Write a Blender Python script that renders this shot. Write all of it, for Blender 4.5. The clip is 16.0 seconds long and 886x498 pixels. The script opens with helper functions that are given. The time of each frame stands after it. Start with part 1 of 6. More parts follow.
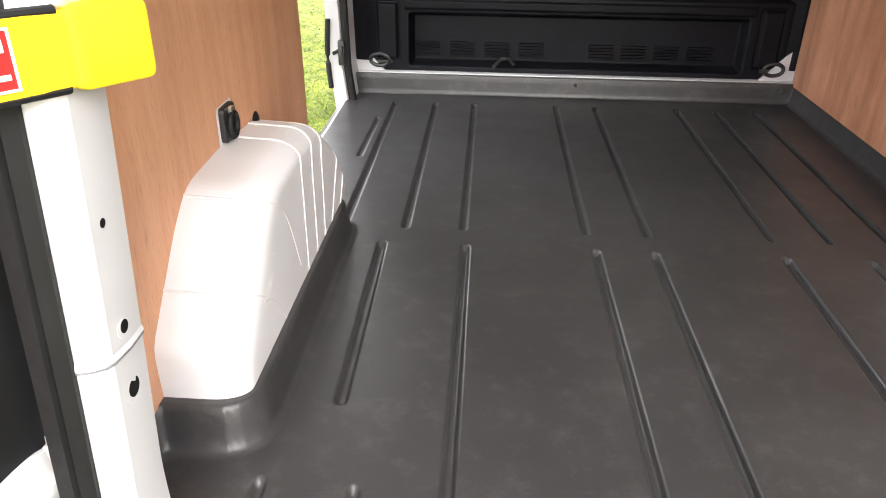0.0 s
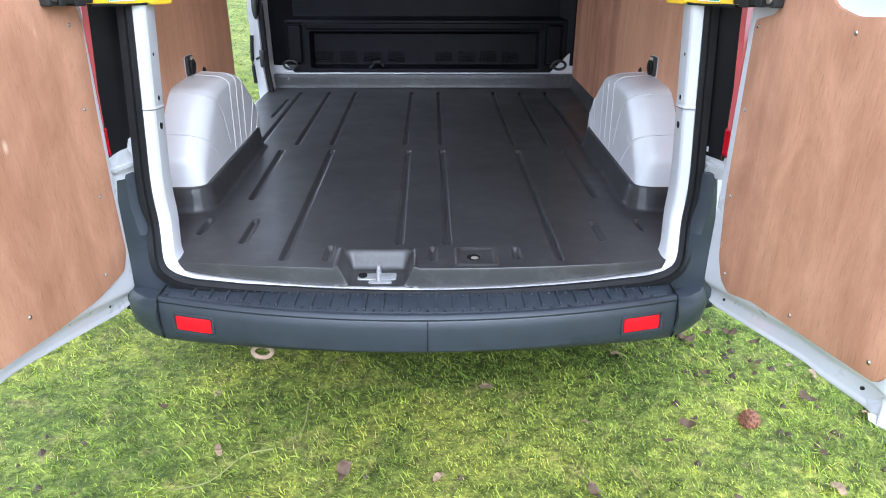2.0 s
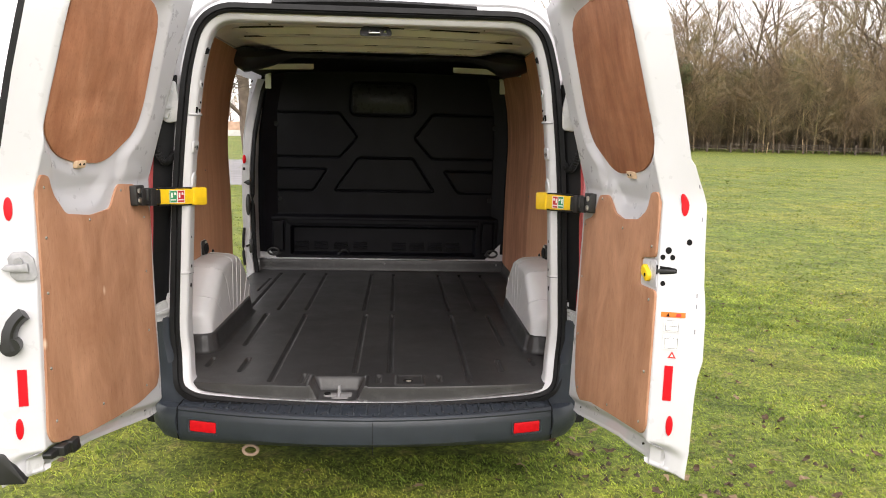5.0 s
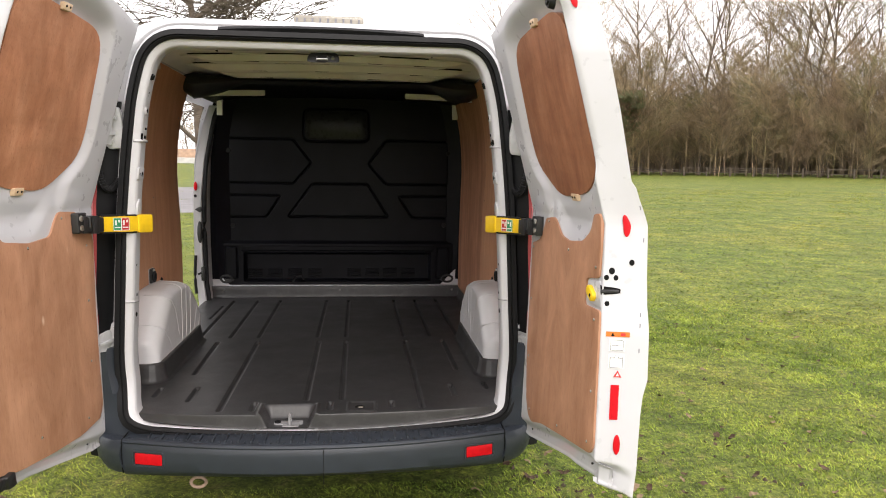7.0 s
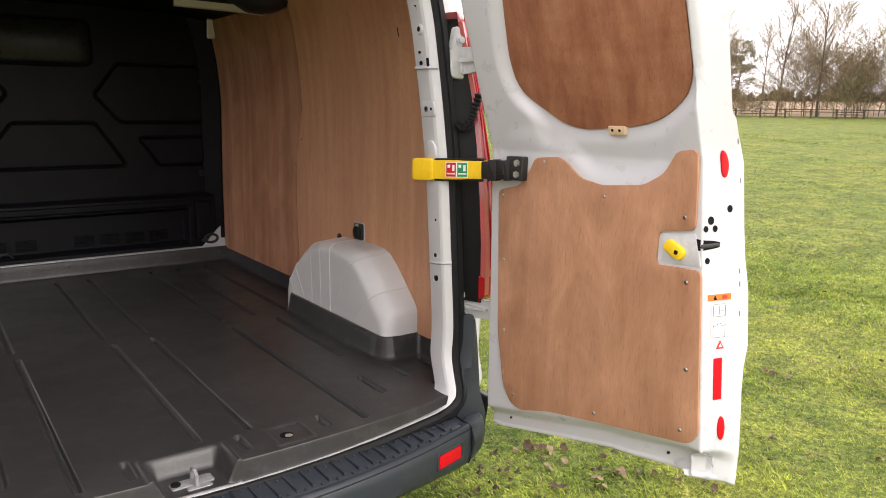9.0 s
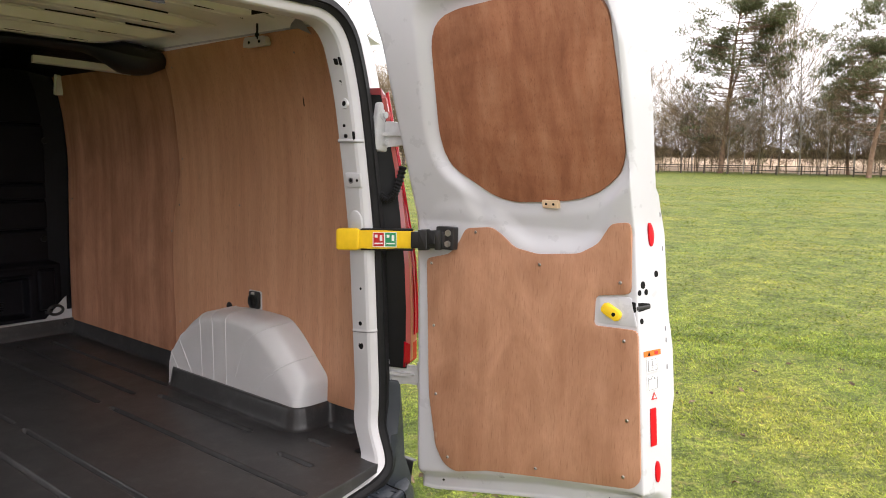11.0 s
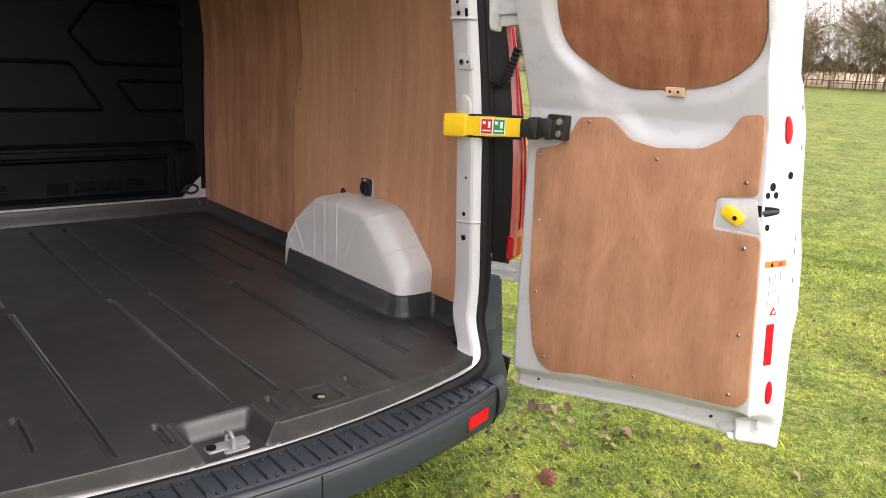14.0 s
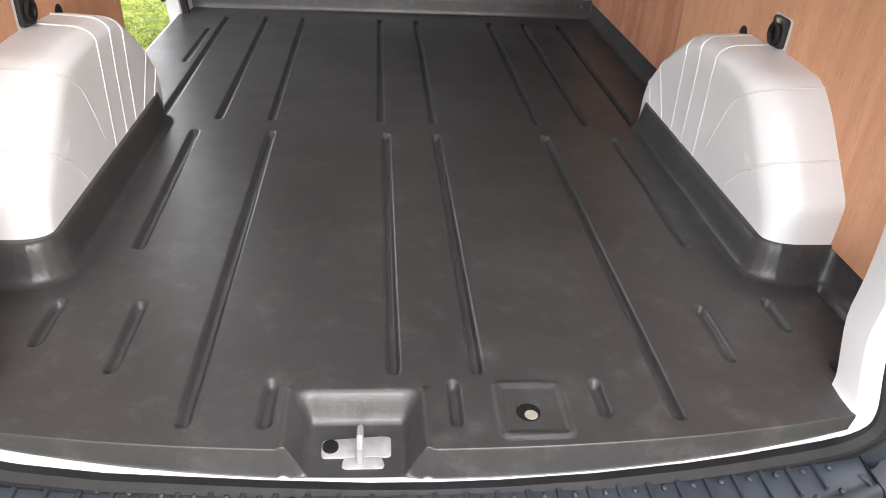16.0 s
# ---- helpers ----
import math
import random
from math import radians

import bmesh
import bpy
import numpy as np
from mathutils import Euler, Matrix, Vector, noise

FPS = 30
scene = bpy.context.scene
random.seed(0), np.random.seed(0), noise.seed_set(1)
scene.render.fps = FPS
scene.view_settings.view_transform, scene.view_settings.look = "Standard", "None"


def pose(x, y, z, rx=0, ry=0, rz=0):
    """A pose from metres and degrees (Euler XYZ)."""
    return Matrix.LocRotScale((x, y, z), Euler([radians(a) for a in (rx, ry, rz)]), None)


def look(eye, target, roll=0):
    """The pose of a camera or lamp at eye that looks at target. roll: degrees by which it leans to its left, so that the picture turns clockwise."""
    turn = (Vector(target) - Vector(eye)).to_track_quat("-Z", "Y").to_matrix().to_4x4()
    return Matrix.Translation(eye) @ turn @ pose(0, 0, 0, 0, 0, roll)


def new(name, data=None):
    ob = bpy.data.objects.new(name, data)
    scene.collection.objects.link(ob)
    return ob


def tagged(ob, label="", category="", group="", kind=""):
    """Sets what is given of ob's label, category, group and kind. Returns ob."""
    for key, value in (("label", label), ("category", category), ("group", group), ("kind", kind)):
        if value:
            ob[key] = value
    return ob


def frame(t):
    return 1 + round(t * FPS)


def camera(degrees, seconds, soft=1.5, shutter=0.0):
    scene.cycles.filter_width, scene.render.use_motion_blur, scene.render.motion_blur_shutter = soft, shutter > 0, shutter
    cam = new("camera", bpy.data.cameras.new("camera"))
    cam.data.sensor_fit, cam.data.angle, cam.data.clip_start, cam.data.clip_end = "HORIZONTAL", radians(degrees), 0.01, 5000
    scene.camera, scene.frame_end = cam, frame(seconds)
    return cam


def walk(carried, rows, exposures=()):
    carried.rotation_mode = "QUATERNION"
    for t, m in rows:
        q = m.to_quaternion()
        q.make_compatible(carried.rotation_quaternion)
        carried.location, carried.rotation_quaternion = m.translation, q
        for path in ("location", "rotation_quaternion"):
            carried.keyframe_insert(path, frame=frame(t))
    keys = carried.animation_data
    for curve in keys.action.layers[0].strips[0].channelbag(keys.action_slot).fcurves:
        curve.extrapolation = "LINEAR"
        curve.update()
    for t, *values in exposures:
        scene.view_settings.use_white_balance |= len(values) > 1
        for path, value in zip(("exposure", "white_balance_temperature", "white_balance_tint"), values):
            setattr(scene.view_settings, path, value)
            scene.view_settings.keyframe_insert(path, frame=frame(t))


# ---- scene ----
cam = camera(61.4, 16.0, soft=1.0)
PATH = [
    (0, (-0.341, -0.587, 1.315), (-0.449, 1.185, 0.394), 0.7),
    (0.5, (-0.214, -0.858, 1.332), (-0.353, 0.966, 0.524), -0.1),
    (1, (-0.093, -1.215, 1.314), (-0.141, 0.635, 0.555), -0.5),
    (1.5, (-0.014, -1.605, 1.323), (0.037, 0.226, 0.519), 0.9),
    (2, (0.043, -1.982, 1.321), (0.066, -0.143, 0.536), 0.2),
    (2.5, (-0.026, -2.314, 1.327), (-0.005, -0.458, 0.584), 0.1),
    (3, (0.015, -2.526, 1.337), (0.078, -0.63, 0.704), 1.5),
    (3.5, (0.017, -2.642, 1.36), (0.12, -0.714, 0.837), 1.4),
    (4, (0.139, -2.761, 1.38), (0.251, -0.81, 0.959), 1.3),
    (4.5, (0.115, -2.86, 1.409), (0.224, -0.893, 1.064), 1.3),
    (6.8, (0.184, -2.904, 1.417), (0.359, -0.923, 1.204), 0.8),
    (7, (0.164, -2.893, 1.409), (0.377, -0.917, 1.189), 0.8),
    (7.5, (0.038, -2.73, 1.385), (0.409, -0.78, 1.138), 0.6),
    (8, (-0.198, -2.484, 1.397), (0.448, -0.612, 1.115), 0.2),
    (8.2, (-0.281, -2.336, 1.37), (0.458, -0.502, 1.064), 0.2),
    (10.3, (-0.926, -1.658, 1.412), (0.587, -0.403, 1.044), 1.0),
    (10.5, (-0.921, -1.669, 1.422), (0.594, -0.407, 1.085), 0.9),
    (11, (-0.923, -1.678, 1.433), (0.603, -0.407, 1.196), 0.9),
    (11.5, (-0.926, -1.687, 1.444), (0.602, -0.407, 1.276), 0.8),
    (12, (-0.923, -1.693, 1.441), (0.601, -0.405, 1.313), 0.8),
    (12.5, (-0.92, -1.687, 1.415), (0.601, -0.4, 1.235), 1.0),
    (13, (-0.911, -1.689, 1.403), (0.593, -0.395, 1.152), 1.2),
    (13.5, (-0.876, -1.707, 1.39), (0.563, -0.361, 1.046), 1.8),
    (14, (-0.79, -1.681, 1.364), (0.454, -0.192, 0.877), 2.7),
    (14.5, (-0.6, -1.485, 1.359), (0.359, 0.145, 0.708), 4.1),
    (15, (-0.426, -1.316, 1.344), (0.224, 0.405, 0.558), 4.8),
    (15.5, (-0.152, -1.131, 1.335), (0.171, 0.636, 0.455), 4.9),
    (16, (-0.085, -0.92, 1.307), (0.087, 0.777, 0.263), 3.3),
]
EXPOSURES = [(0, 2.55, 6350, 10), (0.5, 2.65, 6350, 10), (1, 2.46, 5750, 7), (1.5, 2.15, 5350, 6), (2, 1.88, 5150, 9), (2.5, 1.58, 5800, 8), (3.5, 1.32, 6450, 10), (4.5, 1.17, 6500, 12), (7, 1.0, 6500, 13), (8, 1.1, 6550, 13), (10.5, 1.22, 6400, 14), (11.5, 1.06, 6350, 14), (13, 1.1, 6350, 14), (14, 1.42, 6450, 14), (15, 1.92, 6300, 13), (16, 2.3, 6250, 11)]
walk(cam, [(t, look(eye, target, roll)) for t, eye, target, roll in PATH], EXPOSURES)

# ---- light ----
FL = 0.475  # load floor above the grass

world = bpy.data.worlds.new("overcast_sky")
scene.world = world
world.use_nodes = True
wn, wl = world.node_tree.nodes, world.node_tree.links
wn.clear()
w_out, w_bg = wn.new("ShaderNodeOutputWorld"), wn.new("ShaderNodeBackground")
w_sky, w_mix = wn.new("ShaderNodeTexSky"), wn.new("ShaderNodeMixRGB")
w_sky.sky_type, w_sky.sun_disc = "NISHITA", False
w_sky.sun_elevation, w_sky.sun_rotation = radians(34), radians(170)
w_sky.dust_density, w_sky.air_density = 4.0, 1.5
w_mix.inputs[0].default_value = 0.93
w_mix.inputs[2].default_value = (8.75, 8.5, 8.35, 1)
w_bg.inputs[1].default_value = 0.145
wl.new(w_sky.outputs[0], w_mix.inputs[1])
wl.new(w_mix.outputs[0], w_bg.inputs[0])
wl.new(w_bg.outputs[0], w_out.inputs[0])

sun_data = bpy.data.lights.new("sun", "SUN")
sun_data.energy, sun_data.angle, sun_data.color = .80, radians(30), (1.0, 0.94, 0.86)
sun = new("sun", sun_data)
sun.matrix_world = look((2.2, -12, 8.2), (0, 0, 0))


# ---- mesh helpers ----
def link_mesh(name, bm, mat, smooth=35):
    me = bpy.data.meshes.new(name)
    bmesh.ops.recalc_face_normals(bm, faces=bm.faces)
    bm.to_mesh(me)
    bm.free()
    if smooth:
        me.shade_smooth()
        me.set_sharp_from_angle(angle=radians(smooth))
    if mat:
        me.materials.append(mat)
    return new(name, me)


def part(name, bm, mat, parent, label="", smooth=35):
    ob = link_mesh(name, bm, mat, smooth)
    ob.parent = parent
    ob.matrix_parent_inverse = parent.matrix_world.inverted() if parent else Matrix()
    if label:
        ob["label"] = label
    return ob


def thing(name, label, category, at=(0, 0, 0), group="", kind=""):
    ob = new(name)
    ob.empty_display_size = 0.05
    ob.location = at
    ob.matrix_world = Matrix.Translation(at)
    return tagged(ob, label, category, group, kind)


def solid(name, bm, mat, label, category, group="", kind="", smooth=35):
    return tagged(link_mesh(name, bm, mat, smooth), label, category, group, kind)


def box(bm, x0, x1, y0, y1, z0, z1, bevel=0.0, seg=2):
    r = bmesh.ops.create_cube(bm, size=1)
    for v in r["verts"]:
        v.co = Vector((x0 + (v.co.x + .5) * (x1 - x0), y0 + (v.co.y + .5) * (y1 - y0), z0 + (v.co.z + .5) * (z1 - z0)))
    if bevel:
        es = list({e for v in r["verts"] for e in v.link_edges})
        bmesh.ops.bevel(bm, geom=es, offset=bevel, segments=seg, affect="EDGES", profile=0.6)
    return r["verts"]


def cyl(bm, a, b, r, seg=12, r2=None, caps=True):
    a, b = Vector(a), Vector(b)
    d = b - a
    m = Matrix.Translation((a + b) / 2) @ d.to_track_quat("Z", "Y").to_matrix().to_4x4()
    return bmesh.ops.create_cone(bm, cap_ends=caps, segments=seg, radius1=r, radius2=r if r2 is None else r2, depth=d.length, matrix=m)["verts"]


def ball(bm, c, r, sx=1, sy=1, sz=1, u=12, v=8):
    return bmesh.ops.create_uvsphere(bm, u_segments=u, v_segments=v, radius=r, matrix=Matrix.Translation(c) @ Matrix.Diagonal((sx, sy, sz, 1)))["verts"]


def sweep(bm, pts, section, closed=False, up=(0, 0, 1)):
    """Sweeps a closed 2D section along points."""
    pts = [Vector(p) for p in pts]
    n, rings = len(pts), []
    for i, p in enumerate(pts):
        a = pts[i - 1] if (i or closed) else p
        b = pts[(i + 1) % n] if (i < n - 1 or closed) else p
        t = (b - a).normalized()
        s = t.cross(Vector(up))
        if s.length < 1e-4:
            s = t.cross(Vector((1, 0, 0)))
        s.normalize()
        w = s.cross(t)
        rings.append([bm.verts.new(p + s * q[0] + w * q[1]) for q in section])
    m = len(section)
    for i in range(n if closed else n - 1):
        r0, r1 = rings[i], rings[(i + 1) % n]
        for j in range(m):
            bm.faces.new((r0[j], r0[(j + 1) % m], r1[(j + 1) % m], r1[j]))
    if not closed:
        bm.faces.new(rings[0][::-1])
        bm.faces.new(rings[-1])


def circle(r, n=8, ry=None):
    return [(r * math.cos(2 * math.pi * i / n), (ry or r) * math.sin(2 * math.pi * i / n)) for i in range(n)]


def rounded(poly, rad, n=5):
    """Rounds the corners of a 2D polygon; rad is a number or one per corner."""
    out, k = [], len(poly)
    for i in range(k):
        r = rad[i] if isinstance(rad, (list, tuple)) else rad
        p, a, b = Vector(poly[i]), Vector(poly[i - 1]), Vector(poly[(i + 1) % k])
        da, db = (a - p), (b - p)
        r = min(r, da.length * .48, db.length * .48)
        if r < 1e-4:
            out.append(tuple(p))
            continue
        p0, p1 = p + da.normalized() * r, p + db.normalized() * r
        for j in range(n + 1):
            s = j / n
            out.append(tuple((1 - s) ** 2 * p0 + 2 * s * (1 - s) * p + s * s * p1))
    return out


def plate(bm, poly, w0, w1, fn=None, cut=0.0, bevel=0.0):
    """A plate with a 2D outline (u, v), from depth w0 to w1; fn maps (u, v, w) to the place. bevel rounds the rim at w1."""
    b = bmesh.new()
    f = b.faces.new([b.verts.new((u, v, w0)) for u, v in poly])
    r = bmesh.ops.extrude_face_region(b, geom=[f])
    top = [g for g in r["geom"] if isinstance(g, bmesh.types.BMVert)]
    for v in top:
        v.co.z = w1
    if bevel:
        tf = [g for g in r["geom"] if isinstance(g, bmesh.types.BMFace)]
        es = list({e for f2 in tf for e in f2.edges})
        bmesh.ops.bevel(b, geom=es, offset=bevel, segments=2, affect="EDGES", profile=0.5)
    if cut:
        for ax in (0, 1):
            lo, hi = min(p[ax] for p in poly), max(p[ax] for p in poly)
            x = lo + cut
            while x < hi - cut * .3:
                no = [0, 0, 0]
                no[ax] = 1
                co = [0, 0, 0]
                co[ax] = x
                bmesh.ops.bisect_plane(b, geom=b.verts[:] + b.edges[:] + b.faces[:], plane_co=co, plane_no=no)
                x += cut
        bmesh.ops.triangulate(b, faces=[f3 for f3 in b.faces if len(f3.verts) > 4])
    else:
        bmesh.ops.triangulate(b, faces=[f3 for f3 in b.faces if len(f3.verts) > 4])
    if fn:
        for v in b.verts:
            v.co = Vector(fn(*v.co))
    bmesh.ops.recalc_face_normals(b, faces=b.faces)
    me = bpy.data.meshes.new("tmp")
    b.to_mesh(me)
    b.free()
    bm.from_mesh(me)
    bpy.data.meshes.remove(me)


def loft(bm, loops, closed=True, cap=False):
    """Faces between loops of points with equal counts."""
    vs = [[bm.verts.new(p) for p in lp] for lp in loops]
    m = len(vs[0])
    for a, b in zip(vs, vs[1:]):
        for j in range(m if closed else m - 1):
            k = (j + 1) % m
            bm.faces.new((a[j], a[k], b[k], b[j]))
    if cap:
        bm.faces.new(vs[0][::-1])
        bm.faces.new(vs[-1])


def grid_mesh(name, P):
    """A mesh from an array of points (rows, columns, 3)."""
    r, c = P.shape[:2]
    i = np.arange(r * c).reshape(r, c)
    q = np.stack([i[:-1, :-1], i[:-1, 1:], i[1:, 1:], i[1:, :-1]], -1).reshape(-1, 4)
    me = bpy.data.meshes.new(name)
    me.from_pydata(P.reshape(-1, 3).tolist(), [], q.tolist())
    me.shade_smooth()
    return me


def step(x, a, b):
    t = np.clip((x - a) / (b - a), 0, 1)
    return t * t * (3 - 2 * t)


# ---- materials ----
def material(name):
    m = bpy.data.materials.new(name)
    m.use_nodes = True
    n, l = m.node_tree.nodes, m.node_tree.links
    return m, n, l, n["Principled BSDF"]


def coords(n, l, scale=(1, 1, 1), turn=(0, 0, 0), obj=True):
    tc, mp = n.new("ShaderNodeTexCoord"), n.new("ShaderNodeMapping")
    mp.inputs["Scale"].default_value = scale
    mp.inputs["Rotation"].default_value = turn
    l.new(tc.outputs["Object" if obj else "Generated"], mp.inputs[0])
    return mp.outputs[0]


def noise_tex(n, l, vec, scale, detail=4, rough=.55, distort=0):
    t = n.new("ShaderNodeTexNoise")
    t.inputs["Scale"].default_value, t.inputs["Detail"].default_value = scale, detail
    t.inputs["Roughness"].default_value, t.inputs["Distortion"].default_value = rough, distort
    l.new(vec, t.inputs["Vector"])
    return t.outputs["Fac"]


def ramp(n, l, fac, stops):
    r = n.new("ShaderNodeValToRGB")
    e = r.color_ramp.elements
    while len(e) < len(stops):
        e.new(0.5)
    for k, (p, c) in zip(e, stops):
        k.position = p
        k.color = (*c, 1) if len(c) == 3 else c
    l.new(fac, r.inputs[0])
    return r.outputs[0]


def mixc(n, l, fac, a, b, mode="MIX"):
    m = n.new("ShaderNodeMixRGB")
    m.blend_type = mode
    for s, v in ((0, fac), (1, a), (2, b)):
        if hasattr(v, "is_linked"):
            l.new(v, m.inputs[s])
        elif isinstance(v, (int, float)):
            m.inputs[s].default_value = v
        else:
            m.inputs[s].default_value = (*v, 1)
    return m.outputs[0]


def bump(n, l, p, h, strength, dist=0.002, base=None):
    b = n.new("ShaderNodeBump")
    b.inputs["Strength"].default_value, b.inputs["Distance"].default_value = strength, dist
    l.new(h, b.inputs["Height"])
    if base:
        l.new(base, b.inputs["Normal"])
    l.new(b.outputs[0], p.inputs["Normal"])
    return b.outputs[0]


def plain(name, col, rough, metal=0.0, coat=0.0, vary=.12, scale=9, grain=0.0, gscale=400, spec=.5):
    """A painted, moulded or metal surface with faint dirt and grain."""
    m, n, l, p = material(name)
    v = coords(n, l)
    a = noise_tex(n, l, v, scale, 5)
    lo, hi = [c * (1 - vary) for c in col], [min(1, c * (1 + vary)) for c in col]
    l.new(ramp(n, l, a, [(.3, lo), (.7, hi)]), p.inputs["Base Color"])
    b = noise_tex(n, l, v, scale * 4, 4)
    l.new(ramp(n, l, b, [(.3, [max(0, rough - .07)] * 3), (.7, [min(1, rough + .07)] * 3)]), p.inputs["Roughness"])
    p.inputs["Metallic"].default_value, p.inputs["Coat Weight"].default_value = metal, coat
    p.inputs["Coat Roughness"].default_value = .08
    p.inputs["Specular IOR Level"].default_value = spec
    if grain:
        bump(n, l, p, noise_tex(n, l, v, gscale, 3), grain, .001)
    return m


def wood(name, cols, turn=(0, 0, 0), gscale=1.0, blotch=0.0, bands=0.0):
    """Rotary-cut plywood: long grain with darker figures, scuffs and knots."""
    m, n, l, p = material(name)
    v = coords(n, l, (6 * gscale, 6 * gscale, .42 * gscale), turn)
    a = noise_tex(n, l, v, 3.2, 6, .62, .35)
    fleck = noise_tex(n, l, coords(n, l, (190, 190, 15), turn), 1.6, 2, .6)
    fine = noise_tex(n, l, coords(n, l, (60, 60, 2.2), turn), 9, 3, .7)
    big = noise_tex(n, l, coords(n, l, (1.6, 1.6, .7), turn), 2.1, 3)
    c = ramp(n, l, a, [(.28, cols[0]), (.5, cols[1]), (.75, cols[2])])
    c = mixc(n, l, .42 if blotch > .6 else .55, c, ramp(n, l, fine, [(.3, (.80, .77, .74)), (.62, (1.06, 1.06, 1.05))]), "MULTIPLY")
    c = mixc(n, l, .65 if blotch > .6 else .7, c, ramp(n, l, fleck, [(.27, (.62, .58, .54)), (.42, (1, 1, 1))]), "MULTIPLY")
    c = mixc(n, l, .5, c, ramp(n, l, big, [(.3, (.80, .78, .76)), (.7, (1.15, 1.13, 1.1))]), "MULTIPLY")
    if blotch:
        bl = noise_tex(n, l, coords(n, l, (1, 1, .6), turn), 6.5, 5, .62, .6)
        c = mixc(n, l, blotch, c, ramp(n, l, bl, [(.34, (.74, .66, .60)), (.5, (1, 1, 1)), (.68, (1.32, 1.36, 1.42))]), "MULTIPLY")
        dent = n.new("ShaderNodeTexVoronoi")
        dent.inputs["Scale"].default_value = 7.5
        l.new(coords(n, l, (1, 1, .55), turn), dent.inputs["Vector"])
        if blotch > .6:
            c = mixc(n, l, ramp(n, l, dent.outputs["Distance"], [(.02, (.8,) * 3), (.075, (0,) * 3)]), c, (.64, .46, .34))
    if bands:
        bd = noise_tex(n, l, coords(n, l, (.9, .9, 5.5), turn), 1.5, 4, .6, .7)
        c = mixc(n, l, bands, c, ramp(n, l, bd, [(.35, (.62, .52, .45)), (.5, (1, 1, 1)), (.66, (1.28, 1.3, 1.34))]), "MULTIPLY")
    vo = n.new("ShaderNodeTexVoronoi")
    vo.inputs["Scale"].default_value = 3.1
    l.new(coords(n, l, (1.2, 1.2, .8), turn), vo.inputs["Vector"])
    c = mixc(n, l, ramp(n, l, vo.outputs["Distance"], [(.015, (.5,) * 3), (.05, (0,) * 3)]), c, (.40, .24, .15))
    l.new(c, p.inputs["Base Color"])
    l.new(ramp(n, l, fine, [(.3, (.5,) * 3), (.7, (.66,) * 3)]), p.inputs["Roughness"])
    p.inputs["Specular IOR Level"].default_value = .35
    bump(n, l, p, fine, .12, .001)
    return m


PAINT = plain("white_van_paint", (.515, .512, .54), .32, coat=.4, vary=.03, scale=5)
PRIMER = plain("interior_white_paint", (.54, .537, .56), .42, coat=.2, vary=.05, scale=6)
# same white paint as PRIMER, made lighter to make up for dim light inside
PRIMER_LIT = plain("interior_white_lit", (.645, .642, .66), .40, coat=.25, vary=.05, scale=6)
ROOFP = plain("roof_inner_paint", (.80, .80, .765), .42, vary=.10, scale=5)
BUMPER = plain("grained_bumper_plastic", (.0205, .0260, .0355), .48, vary=.14, scale=14, grain=.25, gscale=700)
BLACK = plain("black_plastic", (.014, .014, .015), .42, vary=.2, scale=12, grain=.12, gscale=500)
HOUSING = plain("lamp_housing_plastic", (.007, .007, .008), .5, vary=.2, scale=12, spec=.2)
RUBBER = plain("black_rubber", (.011, .011, .012), .62, vary=.25, scale=20, grain=.2, gscale=300, spec=.25)
DARK = plain("dark_bulkhead_plastic", (.0062, .0062, .0086), .40, vary=.25, scale=8, grain=.10, gscale=420, spec=.11)
RED = plain("red_reflector", (.50, .004, .010), .35, vary=.12, scale=60, spec=.2)
REDLAMP = plain("red_lamp_lens", (.34, .003, .010), .16, coat=.25, vary=.05, spec=.3)
YELLOW = plain("yellow_strap", (.80, .52, .012), .45, vary=.08, scale=30, grain=.1)
STEEL = plain("zinc_steel", (.62, .61, .58), .34, metal=1.0, vary=.12, scale=40)
SCREW = plain("screw_steel", (.34, .33, .31), .3, metal=1.0, vary=.1, scale=60)
CLIPW = plain("clip_pale_wood", (.62, .45, .30), .6, vary=.12, scale=60)
HOLEM = plain("hole_dull_metal", (.22, .20, .17), .6, vary=.2, scale=60)
GREENL = plain("green_label", (.02, .26, .11), .4, vary=.05)
REDL = plain("red_label", (.52, .018, .018), .4, vary=.05)
WHITEL = plain("white_label", (.8, .8, .78), .4, vary=.03)
ORANGE = plain("orange_label", (.60, .15, .008), .45, vary=.05)
GREYL = plain("grey_print", (.16, .16, .18), .5, vary=.05)
CASTING = plain("painted_casting", (.50, .50, .51), .5, vary=.12, scale=30, grain=.1)
RUST = plain("rusty_towing_eye", (.27, .19, .14), .75, vary=.3, scale=60, grain=.4)
HOLE = plain("dark_recess", (.006, .006, .006), .8, vary=.2, spec=.15)
PLYWALL = wood("wall_plywood", ((.52, .262, .152), (.59, .316, .190), (.65, .364, .228)))
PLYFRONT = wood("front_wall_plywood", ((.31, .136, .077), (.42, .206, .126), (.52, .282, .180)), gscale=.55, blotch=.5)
PLYDOOR = wood("door_plywood", ((.365, .182, .106), (.405, .210, .126), (.445, .240, .148)), blotch=.62)
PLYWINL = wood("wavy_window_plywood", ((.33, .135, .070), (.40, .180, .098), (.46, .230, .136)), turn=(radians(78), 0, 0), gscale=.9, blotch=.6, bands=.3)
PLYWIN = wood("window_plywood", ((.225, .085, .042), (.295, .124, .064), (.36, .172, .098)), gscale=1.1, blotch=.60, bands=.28)


